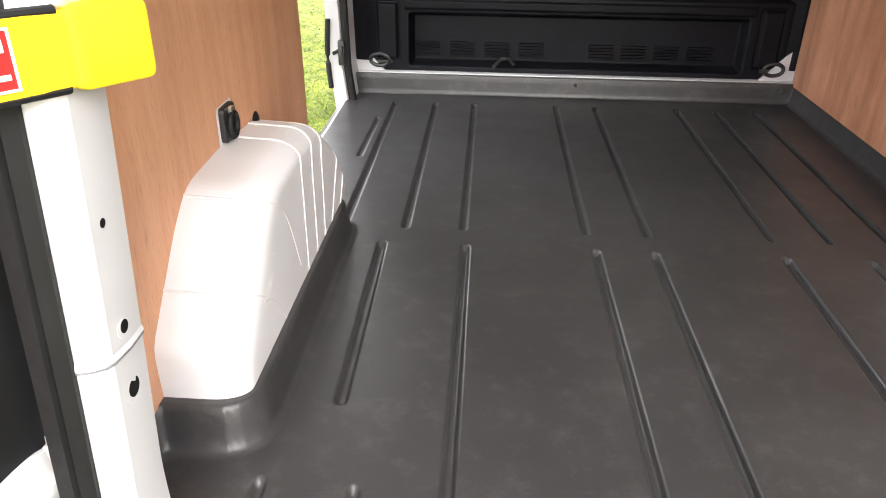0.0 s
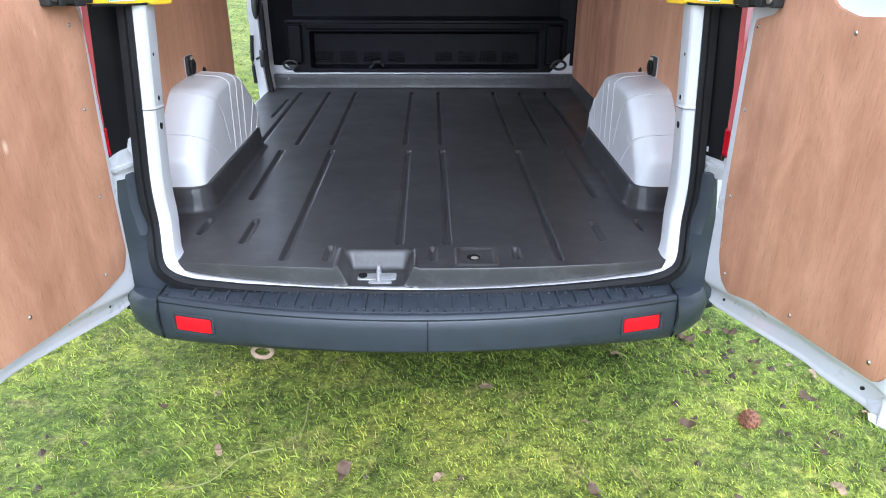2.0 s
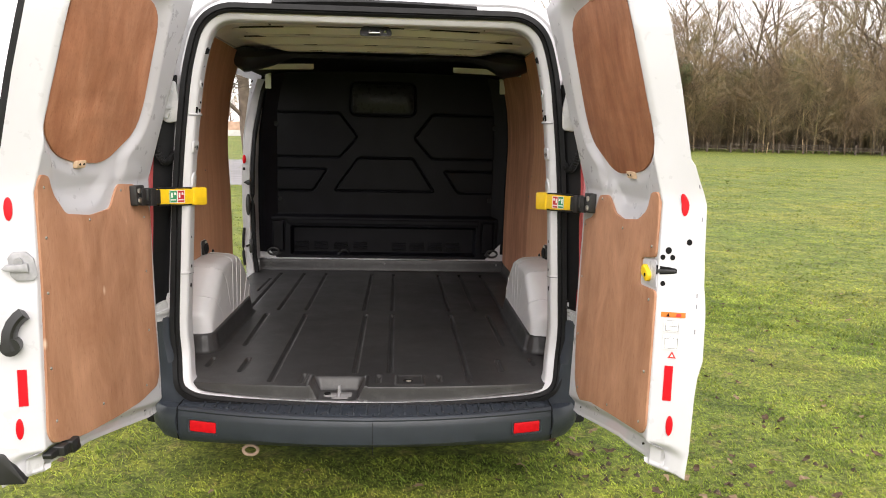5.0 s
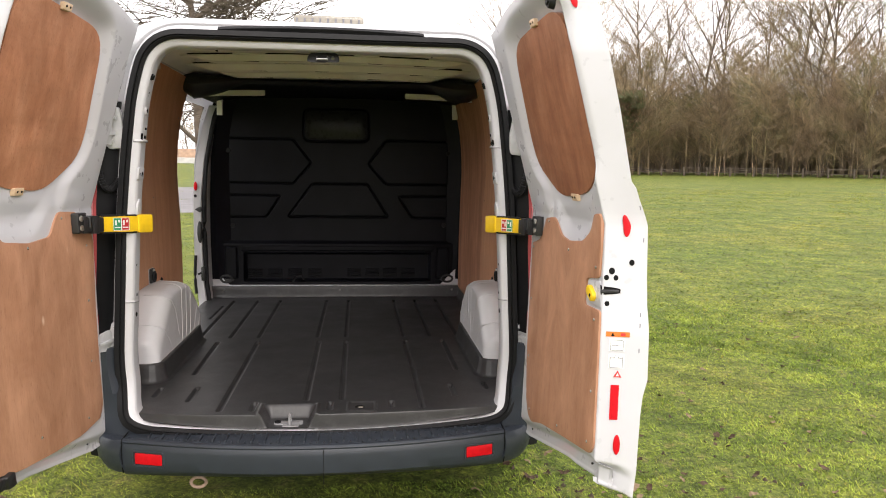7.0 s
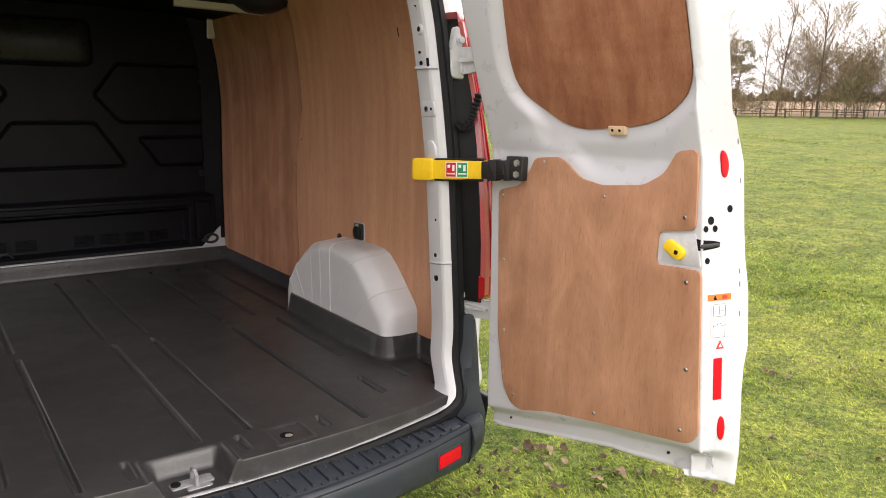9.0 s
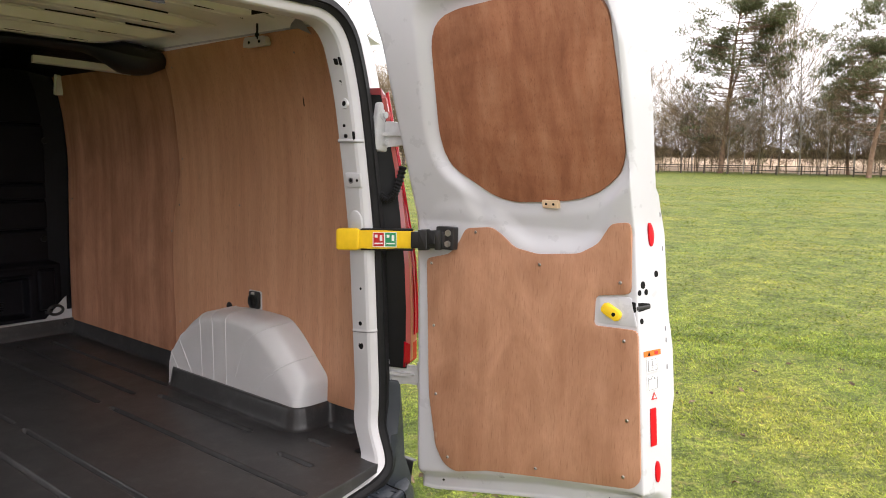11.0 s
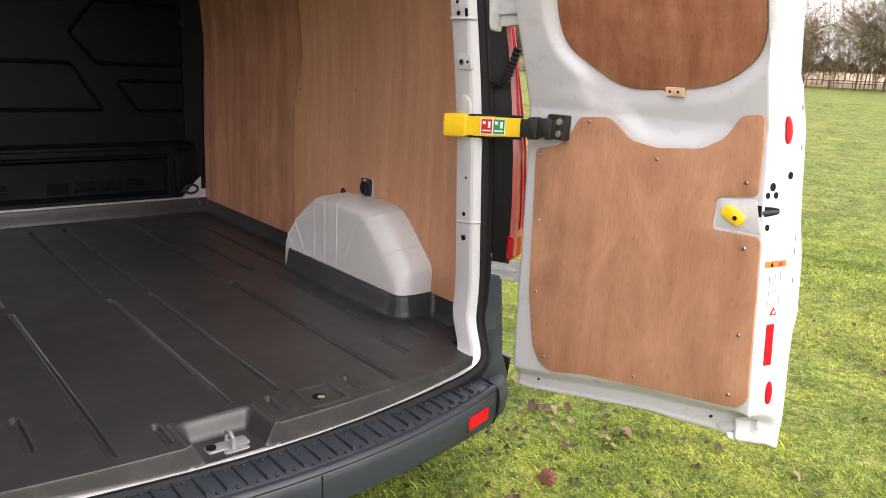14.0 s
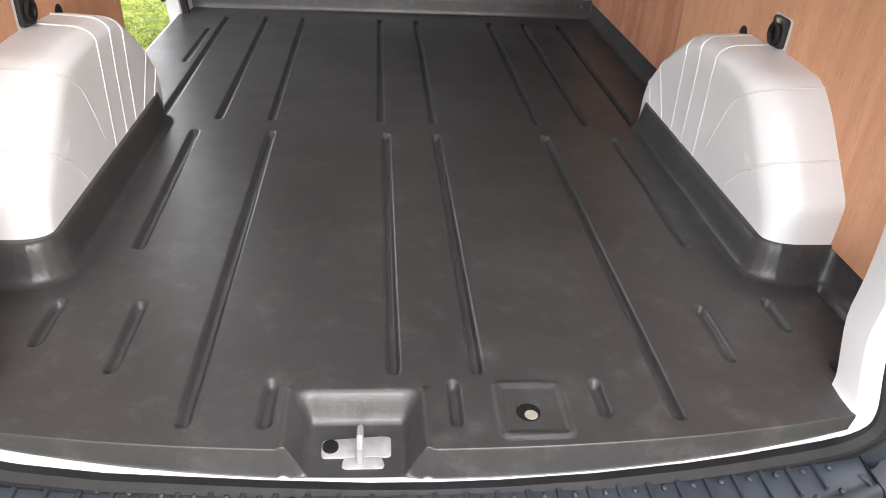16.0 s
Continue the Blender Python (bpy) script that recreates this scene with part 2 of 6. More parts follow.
def liner_material():
    m, n, l, p = material("black_liner_plastic")
    v = coords(n, l)
    a = noise_tex(n, l, v, 3.2, 6, .6)
    s = noise_tex(n, l, v, 15, 8, .78)
    c = ramp(n, l, a, [(.32, (.0272, .0267, .0276)), (.68, (.0372, .0366, .0377))])
    c = mixc(n, l, ramp(n, l, s, [(.51, (0,) * 3), (.76, (.5,) * 3)]), c, (.098, .095, .095))
    l.new(c, p.inputs["Base Color"])
    l.new(ramp(n, l, noise_tex(n, l, v, 5.5, 6, .65), [(.3, (.30,) * 3), (.7, (.42,) * 3)]), p.inputs["Roughness"])
    p.inputs["Specular IOR Level"].default_value = .42
    vo = n.new("ShaderNodeTexVoronoi")
    vo.inputs["Scale"].default_value = 260
    l.new(v, vo.inputs["Vector"])
    bump(n, l, p, vo.outputs["Distance"], .16, .0010)
    return m


LINER = liner_material()


# ---- the van: shell ----
def sdf(poly, U, V):
    """Signed distance of points to a 2D polygon, negative inside."""
    d = np.full(U.shape, 1e9)
    ins = np.zeros(U.shape, bool)
    k = len(poly)
    for i in range(k):
        (ax, ay), (bx, by) = poly[i], poly[(i + 1) % k]
        ex, ey = bx - ax, by - ay
        t = np.clip(((U - ax) * ex + (V - ay) * ey) / (ex * ex + ey * ey + 1e-12), 0, 1)
        d = np.minimum(d, np.hypot(U - ax - t * ex, V - ay - t * ey))
        c = (ay > V) != (by > V)
        ins ^= c & (U < ex * (V - ay) / (ey if abs(ey) > 1e-12 else 1e-12) + ax)
    return np.where(ins, -d, d)


def seg(U, V, a, b):
    """Distance of points to a line from a to b."""
    ex, ey = b[0] - a[0], b[1] - a[1]
    t = np.clip(((U - a[0]) * ex + (V - a[1]) * ey) / (ex * ex + ey * ey), 0, 1)
    return np.hypot(U - a[0] - t * ex, V - a[1] - t * ey)


van = thing("van", "white panel van with rear doors wide open, parked on grass", "van", (0, 1.4, 0))

RING = rounded([(-.688, .437), *[(x, .437) for x in (-.5, -.4, -.25, -.1, 0, .1, .25, .4, .5)], (.688, .437), (.722, .63), (.690, 1.32), (.655, 1.66), (.605, 1.838), (-.605, 1.838), (-.655, 1.66), (-.690, 1.32), (-.722, .63)],
               [.066, 0, 0, 0, 0, 0, 0, 0, 0, 0, .066, .12, .3, .2, .13, .13, .2, .3, .12], 9)


JAMB = .018  # the nearside jamb stands this much farther in
PROFILE = [(.030, .060), (-.001, .054), (-.004, .02), (-.003, -.012), (.001, -.021), (.009, -.028), (.022, -.033), (.028, -.031), (.030, -.018), (.056, -.015), (.068, -.010), (.078, .0)]


def ring(d, y):
    """The rear opening's outline, d metres outside of its edge, at depth y."""
    out, k = [], len(RING)
    for i, (x, z) in enumerate(RING):
        a, b = Vector(RING[i - 1]), Vector(RING[(i + 1) % k])
        t = (b - a).normalized()
        w = 1 - float(step(z, .45, .60))
        q = 1 - min(1, (x / .68) ** 2)
        dz = min(d, .085) + max(0, d - .085) * (1 - .75 * float(step(z, 1.5, 1.8)) - .7 * w)
        lf = float(step(-x, .3, .6))
        dz *= 1 - .38 * w
        x2, z2 = x + t.y * d + JAMB * lf, z - t.x * dz - w * .022 * q
        yy = y - w * (.062 + .058 * q) + max(0, z - 1.1) * .06 - .015 * lf
        out.append((x2, yy, z2))
    return out


bm = bmesh.new()
loft(bm, [ring(d, y) for d, y in PROFILE])
part("door_frame", bm, PRIMER, van, "white painted metal rear door frame", 22)

bm = bmesh.new()
sweep(bm, [(x, y, z + .009 * (1 - float(step(z, .40, .47)))) for x, y, z in ring(.041, -.036)], [(-.016, -.012), (.003, -.017), (.0065, -.009), (.010, -.017), (.019, -.005), (.016, .012), (.005, .019), (.001, .011), (-.003, .019), (-.015, .012)], closed=True, up=(0, 1, 0))
part("door_seal", bm, RUBBER, van, "black rubber door seal")


def side_x(z):
    """Half width of the inner side walls at height z."""
    return float(np.interp(z, (.4, .9, 1.15, 1.4, 1.6, 1.75, 1.86), (.85, .852, .858, .866, .852, .826, .79)))


def outer_x(z):
    return float(np.interp(z, (.3, .6, 1.0, 1.4, 1.7, 1.84, 1.93), (.93, .965, .975, .965, .92, .872, .78)))


ZS = [.30, .45, .6, .8, 1.0, 1.2, 1.4, 1.55, 1.7, 1.78, 1.84, 1.89, 1.925]


def body_side(s, y0, y1, zs, name, label=""):
    """An outer side wall of sheet metal; it rounds in towards the rear corner."""
    b = bmesh.new()
    ys = [y for y in (-.01, .02, .06, .12, .22, .34, .6, 1.0, 1.3, 1.8, 2.3, 2.8, 3.3) if y0 <= y <= y1]
    inset = {-.01: .18, .02: .125, .06: .085, .12: .05, .22: .022, .34: .008}
    loft(b, [[(s * (outer_x(z) - inset.get(y, 0) - (.07 if y == .34 and z > 1.75 else 0)), y + max(0, z - 1.1) * .06 * (y < .1), z) for z in zs] for y in ys], closed=False)
    bmesh.ops.solidify(b, geom=b.faces[:], thickness=.012)
    return part(name, b, PAINT, van, label)


bm = bmesh.new()  # rounded rear corner of the outer body
loft(bm, [ring(.076, .004), ring(.090, -.002), ring(.130, .004), ring(.165, .018), ring(.195, .045), ring(.220, .09), ring(.238, .16), ring(.248, .26), ring(.252, .37)])
part("rear_corner", bm, PAINT, van, "white painted rear body corner")
body_side(1, .34, 3.3, ZS, "side_panel")
body_side(-1, .34, 1.3, ZS, "side_panel")
body_side(-1, 1.0, 3.3, [z for z in ZS if z >= 1.78], "side_rail")
body_side(-1, 1.0, 3.3, [.26, .34, .44], "sill")
body_side(-1, 2.3, 3.3, ZS, "cab_side")

# roof skin
xs = np.linspace(-.79, .79, 41)
ys = np.concatenate([np.linspace(.30, 3.1, 20), [3.3]])
P = np.zeros((len(ys), len(xs), 3))
P[..., 0], P[..., 1] = xs, ys[:, None]
P[..., 2] = 1.925 + .045 * (1 - (xs / .8) ** 2) - .045 * (1 - step(ys, 0, .3))[:, None] - .05 * step(np.abs(xs), .72, .80)
P[..., 1] += .02 * (xs / .7) ** 2 * (ys < .2)[:, None]
roof = new("roof", grid_mesh("roof", P))
roof.data.materials.append(PAINT)
roof.parent, roof.matrix_parent_inverse = van, van.matrix_world.inverted()

# inner roof: header panel, bare skin and pressed bows across it
xs = np.linspace(-.85, .85, 61)
ys = np.linspace(.07, 2.46, 120)
X2, Y2 = np.meshgrid(xs, ys)
H = 1.925 - .025 * (X2 / .8) ** 2 - .035 * step(np.abs(X2), .72, .85) - .060 * (1 - step(Y2, .12, .30)) - .012 * (1 - step(np.abs(Y2 - .31), .0, .02))
inner = new("roof_lining", grid_mesh("roof_lining", np.stack([X2, Y2, H], -1)))
inner.data.materials.append(ROOFP)
inner.parent, inner.matrix_parent_inverse = van, van.matrix_world.inverted()
inner["label"] = "bare painted metal roof with cross members"


def roof_z(x):
    return 1.925 - .025 * (x / .8) ** 2 - .035 * float(step(abs(x), .72, .85))


def roof_bow(yc, wide, deep, reach, holes, bend=0.0):
    """A hat-shaped pressing across the roof; its ends thin out towards the side rails."""
    b = bmesh.new()
    prof = [(-wide - .030, 0), (-wide - .028, -.004), (-wide - .006, -.004), (-wide * .86, -1), (-wide * .3, -1), (-wide * .22, -.86), (wide * .22, -.86), (wide * .3, -1), (wide * .86, -1), (wide + .006, -.004), (wide + .028, -.004), (wide + .030, 0)]
    loops = []
    for x in np.linspace(-reach, reach, 45):
        e = 1 - float(step(abs(x), reach - .16, reach))
        w = .55 + .45 * e
        loops.append([(x, yc + bend * (x / .8) ** 2 + p * w, roof_z(x) - .002 + (q * deep * (.15 + .85 * e) if q == -1 or q == -.86 else q)) for p, q in prof])
    loft(b, loops, closed=False, cap=False)
    bow = part("roof_bow", b, ROOFP, van, "pressed steel roof bow")
    rg = random.Random(int(yc * 100))
    for sgn in (-1, 1):  # dark strips put in as shading lines and adhesive joints along the flanges
        x = -reach + .04
        while x < reach - .12:
            x1 = min(reach - .05, x + rg.uniform(.12, .42))
            b = bmesh.new()
            sweep(b, [(q, yc + bend * (q / .8) ** 2 + sgn * (wide + .030), roof_z(q) - .0035) for q in np.linspace(x, x1, 7)], circle(rg.uniform(.0016, .0042), 5))
            part("gap", b, HOLE, bow)
            x = x1 + rg.uniform(.03, .2)
    for hx, r in holes:
        b = bmesh.new()
        zb = roof_z(hx) - .002 - deep * .86
        yb = yc + bend * (hx / .8) ** 2
        cyl(b, (hx, yb, zb + .004), (hx, yb, zb - .001), r, 10)
        part("hole", b, HOLE, bow)
    for hx in (-.36, -.05, .22, .44):
        b = bmesh.new()
        zb = roof_z(hx) - .002 - deep
        yb = yc + bend * (hx / .8) ** 2 - wide * .62
        box(b, hx - .035, hx + .035, yb - .004, yb + .004, zb - .0015, zb + .004, .001, 1)
        part("slot", b, HOLE, bow)


roof_bow(.47, .040, .020, .70, ())
roof_bow(.80, .050, .030, .68, ((-.46, .005), (.0, .006), (.02, .006), (.40, .005)), -.02)
roof_bow(1.12, .048, .036, .72, ((-.30, .005), (.26, .005)), -.05)
roof_bow(1.36, .040, .040, .66, ((-.42, .006), (-.05, .005), (.35, .006)), -.10)
# seams and a thin wire in the header panel
for x in (-.41, .44):
    bm = bmesh.new()
    box(bm, x - .0015, x + .0015, .085, .20, 1.846, 1.862, .0005, 1)
    part("header_seam", bm, HOLE, van)
for x0, x1, y in ((-.66, -.40, .36), (.34, .62, .35), (-.10, .08, .37)):
    bm = bmesh.new()
    sweep(bm, [(x, y + .02 * math.sin(x * 7), roof_z(x) - .004) for x in np.linspace(x0, x1, 9)], circle(.006, 6))
    part("gap", bm, HOLE, van)

# black trim across the roof, its ends drooping beside the side door
bm = bmesh.new()
pts = [(x, 1.36 + .16 * (1 - abs(x) / .8), 1.868 - .012 * (abs(x) / .80) ** 3.0) for x in np.linspace(-.805, .805, 33)]
loops = []
for x, y, z in pts:
    f = float(step(abs(x), .48, .70)) * (1 - .45 * float(step(abs(x), .775, .81)))
    loops.append([(x, y + p * (.05 + .05 * f), z + q * (.018 + .046 * f) * (1 + .12 * math.sin(x * 31)) - .030 * f) for p, q in circle(1, 12)])
loft(bm, loops, cap=True)
part("roof_trim", bm, BLACK, van, "black padded trim across the roof")

# pale rail ends, headliner and brackets
for s in (-1, 1):
    bm = bmesh.new()
    sweep(bm, [(s * x, 1.60 + .25 * (.8 - x), 1.805 + .03 * (1 - (x / .8) ** 2)) for x in np.linspace(.42, .82, 9)], [(-.03, -.014), (.03, -.014), (.03, .014), (-.03, .014)])
    part("roof_rail", bm, ROOFP, van)
bm = bmesh.new()
loft(bm, [[(x, y, 1.872 - .025 * (x / .8) ** 2 - .03 * float(step(abs(x), .70, .84))) for x in np.linspace(-.84, .84, 25)] for y in (1.44, 1.8, 2.2, 2.50)], closed=False)
bmesh.ops.solidify(bm, geom=bm.faces[:], thickness=.006)
part("headliner", bm, DARK, van, "black felt headliner")
for s in (-1, 1):
    bm = bmesh.new()
    plate(bm, rounded([(-.07, -.016), (.07, -.016), (.06, .020), (-.06, .018)], .012), -.012, .012, lambda u, v, w: (s * (.765 + w), .62 + u, 1.845 + v), bevel=.003)
    brk = part("roof_bracket", bm, PRIMER, van)
    bm = bmesh.new()
    sweep(bm, [(s * .755, .60, 1.852), (s * .752, .60, 1.872), (s * .742, .585, 1.885), (s * .735, .575, 1.905)], circle(.004, 6))
    ball(bm, (s * .752, .60, 1.868), .008, 1, 1, 1.2, 8, 6)
    part("stay", bm, RUBBER, brk)
    for u in (-.03, .03):
        bm = bmesh.new()
        cyl(bm, (s * .7535, .62 + u, 1.845), (s * .7515, .62 + u, 1.845), .006, 10)
        part("hole", bm, HOLE, brk)
    bm = bmesh.new()  # pale post that drops from the rail beside the bulkhead
    sweep(bm, [(s * (.79 + .01 * k), 2.30 + .05 * k, 1.835 - .10 * k * k) for k in np.linspace(0, 1, 6)], [(-.018, -.012), (.018, -.012), (.018, .012), (-.018, .012)], up=(0, 1, 0))
    part("rail_end", bm, ROOFP, van)

# latch striker under the roof edge
bm = bmesh.new()
plate(bm, rounded([(-.064, -.020), (.064, -.020), (.05, .018), (-.05, .018)], .014), 0, .012, lambda u, v, w: (.012 + u, .055 - w + v * .6, 1.822 + v * .8 - w), bevel=.004)
lt = part("roof_striker", bm, BLACK, van, "black latch plate with steel loop")
bm = bmesh.new()
sweep(bm, [(-.012, .046, 1.816), (-.012, .030, 1.806), (.028, .030, 1.806), (.028, .046, 1.816)], circle(.0045))
cyl(bm, (.048, .048, 1.815), (.048, .040, 1.810), .006)
part("loop", bm, plain("dull_steel", (.30, .30, .30), .45, metal=1.0), lt)

# black strip and beacon on the roof's rear edge
bm = bmesh.new()
sweep(bm, [(x, -.012 + .03 * (x / .5) ** 2 + .05, 1.912 - .010 * (x / .4) ** 2) for x in np.linspace(-.37, .39, 20)], [(-.036, -.013), (.03, -.012), (.04, 0), (.03, .010), (-.03, .010)])
part("roof_strip", bm, RUBBER, van)
bm = bmesh.new()
box(bm, -.125, .165, .34, .50, 1.95, 2.028, .014, 3)
bc = part("roof_beacon", bm, plain("beacon_plastic", (.24, .22, .18), .25, coat=.5, vary=.05), van, "low pale beacon bar on the roof")
for k in range(9):
    bm = bmesh.new()
    box(bm, -.115 + k * .032, -.108 + k * .032, .337, .342, 1.985, 2.015, .001, 1)
    part("rib", bm, GREYL, bc)

# underside, cab and wheels, which close the van
bm = bmesh.new()
box(bm, -.88, .88, -.02, 4.3, .28, .40, .03)
part("underside", bm, RUBBER, van)
bm = bmesh.new()
loft(bm, [[(s * w, y, z) for s, w, z in ([(-1, ww, zz) for zz, ww in prof] + [(1, ww, zz) for zz, ww in prof[::-1]])] for y, prof in (
    (3.25, [(.3, .93), (.9, .97), (1.4, .96), (1.8, .88), (1.94, .7)]), (3.6, [(.3, .93), (.9, .97), (1.35, .94), (1.62, .84), (1.74, .66)]),
    (4.1, [(.3, .92), (.8, .95), (1.05, .90), (1.16, .80), (1.2, .62)]), (4.5, [(.3, .88), (.6, .88), (.85, .82), (.98, .7), (1.02, .5)]), (4.66, [(.35, .7), (.55, .72), (.7, .68), (.8, .6), (.84, .4)]))], cap=True)
part("cab", bm, PAINT, van)
for wx, wy in ((-.86, .74), (.86, .74), (-.86, 3.67), (.86, 3.67)):
    bm = bmesh.new()
    s = 1 if wx > 0 else -1
    loft(bm, [[(wx + s * x, wy + r * math.cos(a), .325 + r * math.sin(a)) for a in np.linspace(0, 2 * math.pi, 32, endpoint=False)] for x, r in ((-.08, .2), (-.08, .30), (-.07, .32), (.07, .32), (.08, .30), (.08, .2))], cap=True)
    tyre = part("wheel", bm, RUBBER, van, "black tyre on a steel rim")
    bm = bmesh.new()
    cyl(bm, (wx + s * .07, wy, .325), (wx + s * .103, wy, .325), .195, 24)
    part("rim", bm, STEEL, tyre)


# ---- bumper ----
def bump_y(x):
    return -.297 + .085 * (x / .61) ** 2 if abs(x) < .70 else -.297 + .085 * (.70 / .61) ** 2 + (abs(x) - .70) * .9


bm = bmesh.new()
loops = []
for x in np.linspace(-.70, .70, 57):
    yf, c = bump_y(x), (x / .7) ** 2
    yi = -.155 + .055 * (x / .7) ** 2
    zb = .288 - .020 * c
    loops.append([(x, yi + .08, zb - .02), (x, yi + .03, .405), (x, yi, .414), (x, yf + .034, .4085), (x, yf + .030, .4055), (x, yf + .024, .4055), (x, yf + .020, .4125), (x, yf + .009, .4135), (x, yf + .004, .4115), (x, yf - .001, .4045), (x, yf, .4005), (x, yf + .001, .3985), (x, yf - .001, .396), (x, yf - .003, .375), (x, yf - .003, .345), (x, yf + .001, .310), (x, yf + .008, zb + .022), (x, yf + .020, zb + .008), (x, yf + .045, zb - .004), (x, yf + .10, zb - .008)])
loft(bm, loops)
bumper = part("bumper", bm, BUMPER, van, "dark grey grained plastic rear bumper")
for i in range(27):  # treads across the step
    x = -.61 + i * .047
    yf, yi = bump_y(x), -.155 + .055 * (x / .7) ** 2
    bm = bmesh.new()
    plate(bm, [(x - .0030, yf + .038), (x + .0030, yf + .038), (x + .0045, yi - .012), (x - .0045, yi - .012)], .407, .4180, bevel=.0018)
    tread = part("tread", bm, BUMPER, bumper)
    for k in (.10, .92):
        bm = bmesh.new()
        ball(bm, (x + .0235, yf + .030 + k * (yi - yf - .045), .4105 + .004 * k), .0048, 1, 1.3, .8, 8, 5)
        part("nub", bm, BUMPER, tread)
for s in (-1, 1):
    bm = bmesh.new()
    loops = []
    for k, (x, y) in enumerate(((.703, -.195), (.745, -.178), (.785, -.145), (.815, -.095), (.84, -.02), (.875, .10), (.905, .25))):
        zt = (.405, .400, .400, .40, .40, .41, .42)[k]
        loops.append([(s * (x - .03), y + .11, .30), (s * (x - .025), y + .05, zt + .006), (s * (x - .006), y + .012, zt + .004), (s * x, y, zt - .012), (s * (x + .004), y - .004, .36), (s * x, y, .320), (s * (x - .014), y + .02, .283), (s * (x - .05), y + .08, .275)])
    loft(bm, loops, cap=True)
    part("bumper_corner", bm, BUMPER, bumper)
    bm = bmesh.new()  # upright cheek beside the seal
    loops = []
    for z, xo, yo in ((.35, .835, -.07), (.395, .835, -.07), (.46, .832, -.062), (.55, .828, -.058), (.64, .822, -.056), (.705, .815, -.055), (.72, .805, -.045)):
        xi = float(np.interp(z, (.35, .40, .46, .55, .64), (.665, .685, .718, .745, .760)))
        fw = -.062 * (1 - float(step(z, .45, .62)))
        xi += JAMB * (s < 0) * -1
        loops.append([(s * xi, -.030 + fw, z), (s * (xi + .010), -.050 + fw, z), (s * (xi + .035), yo - .022 - .03 * (z < .45), z), (s * (xo - .01), yo - .012 - .02 * (z < .45), z), (s * xo, yo + .01, z), (s * (xo + .02), yo + .09, z), (s * (xi + .03), .02, z)])
    loft(bm, loops, cap=True)
    part("bumper_cheek", bm, BUMPER, bumper)
    # lamp reflector let into the bumper
    x0, x1 = s * .550, s * .652
    fn = lambda u, v, w: (u, bump_y(u) - .002 - w, v)
    bm = bmesh.new()
    plate(bm, rounded([(min(x0, x1), .328), (max(x0, x1), .328), (max(x0, x1), .369), (min(x0, x1), .369)], .006), -.01, .004, fn, .02, .002)
    part("reflector", bm, RED, bumper, "red plastic reflector")
    bm = bmesh.new()
    sweep(bm, [fn(u, v, .001) for u, v in rounded([(min(x0, x1) - .005, .323), (max(x0, x1) + .005, .323), (max(x0, x1) + .005, .374), (min(x0, x1) - .005, .374)], .008)], circle(.004, 6), closed=True, up=(0, 1, 0))
    part("reflector_rim", bm, BUMPER, bumper)
# gaps between the bumper and its corners
for s in (-1, 1):
    bm = bmesh.new()
    yb = bump_y(.70)
    sweep(bm, [(s * .7015, yy, zz) for yy, zz in ((-.095, .412), (yb + .025, .4115), (yb + .006, .411), (yb - .0035, .403), (yb - .006, .375), (yb - .006, .345), (yb - .002, .31), (yb + .010, .285))], circle(.0026, 6), up=(1, 0, 0))
    part("corner_gap", bm, HOLE, bumper)
# seam in the middle of the bumper
bm = bmesh.new()
box(bm, .0245, .0265, -.3025, -.29, .275, .398, .0005, 1)
part("seam", bm, RUBBER, bumper)
# towing eye
bm = bmesh.new()
sweep(bm, [(-.437 + .027 * math.cos(a), -.175, .240 + .019 * math.sin(a)) for a in np.linspace(0, 2 * math.pi, 24, endpoint=False)], circle(.0062), closed=True, up=(0, 1, 0))
cyl(bm, (-.437, -.17, .262), (-.437, -.05, .30), .012)
part("towing_eye", bm, RUST, bumper, "rusty steel towing eye")


# ---- tail lamps and hinges ----
def lamp_x(z):
    """Outer half width of the tail lamps at height z; they lean in with the body."""
    return float(np.interp(z, (.77, .95, 1.13, 1.44, 1.65), (.925, .925, .912, .856, .812)))


def lamp_in(z):
    """How far in from its outer side the lens reaches, and how much it stands back."""
    return float(np.interp(z, (1.08, 1.36), (.124, .068))), float(np.interp(z, (1.08, 1.36), (1, .66)))


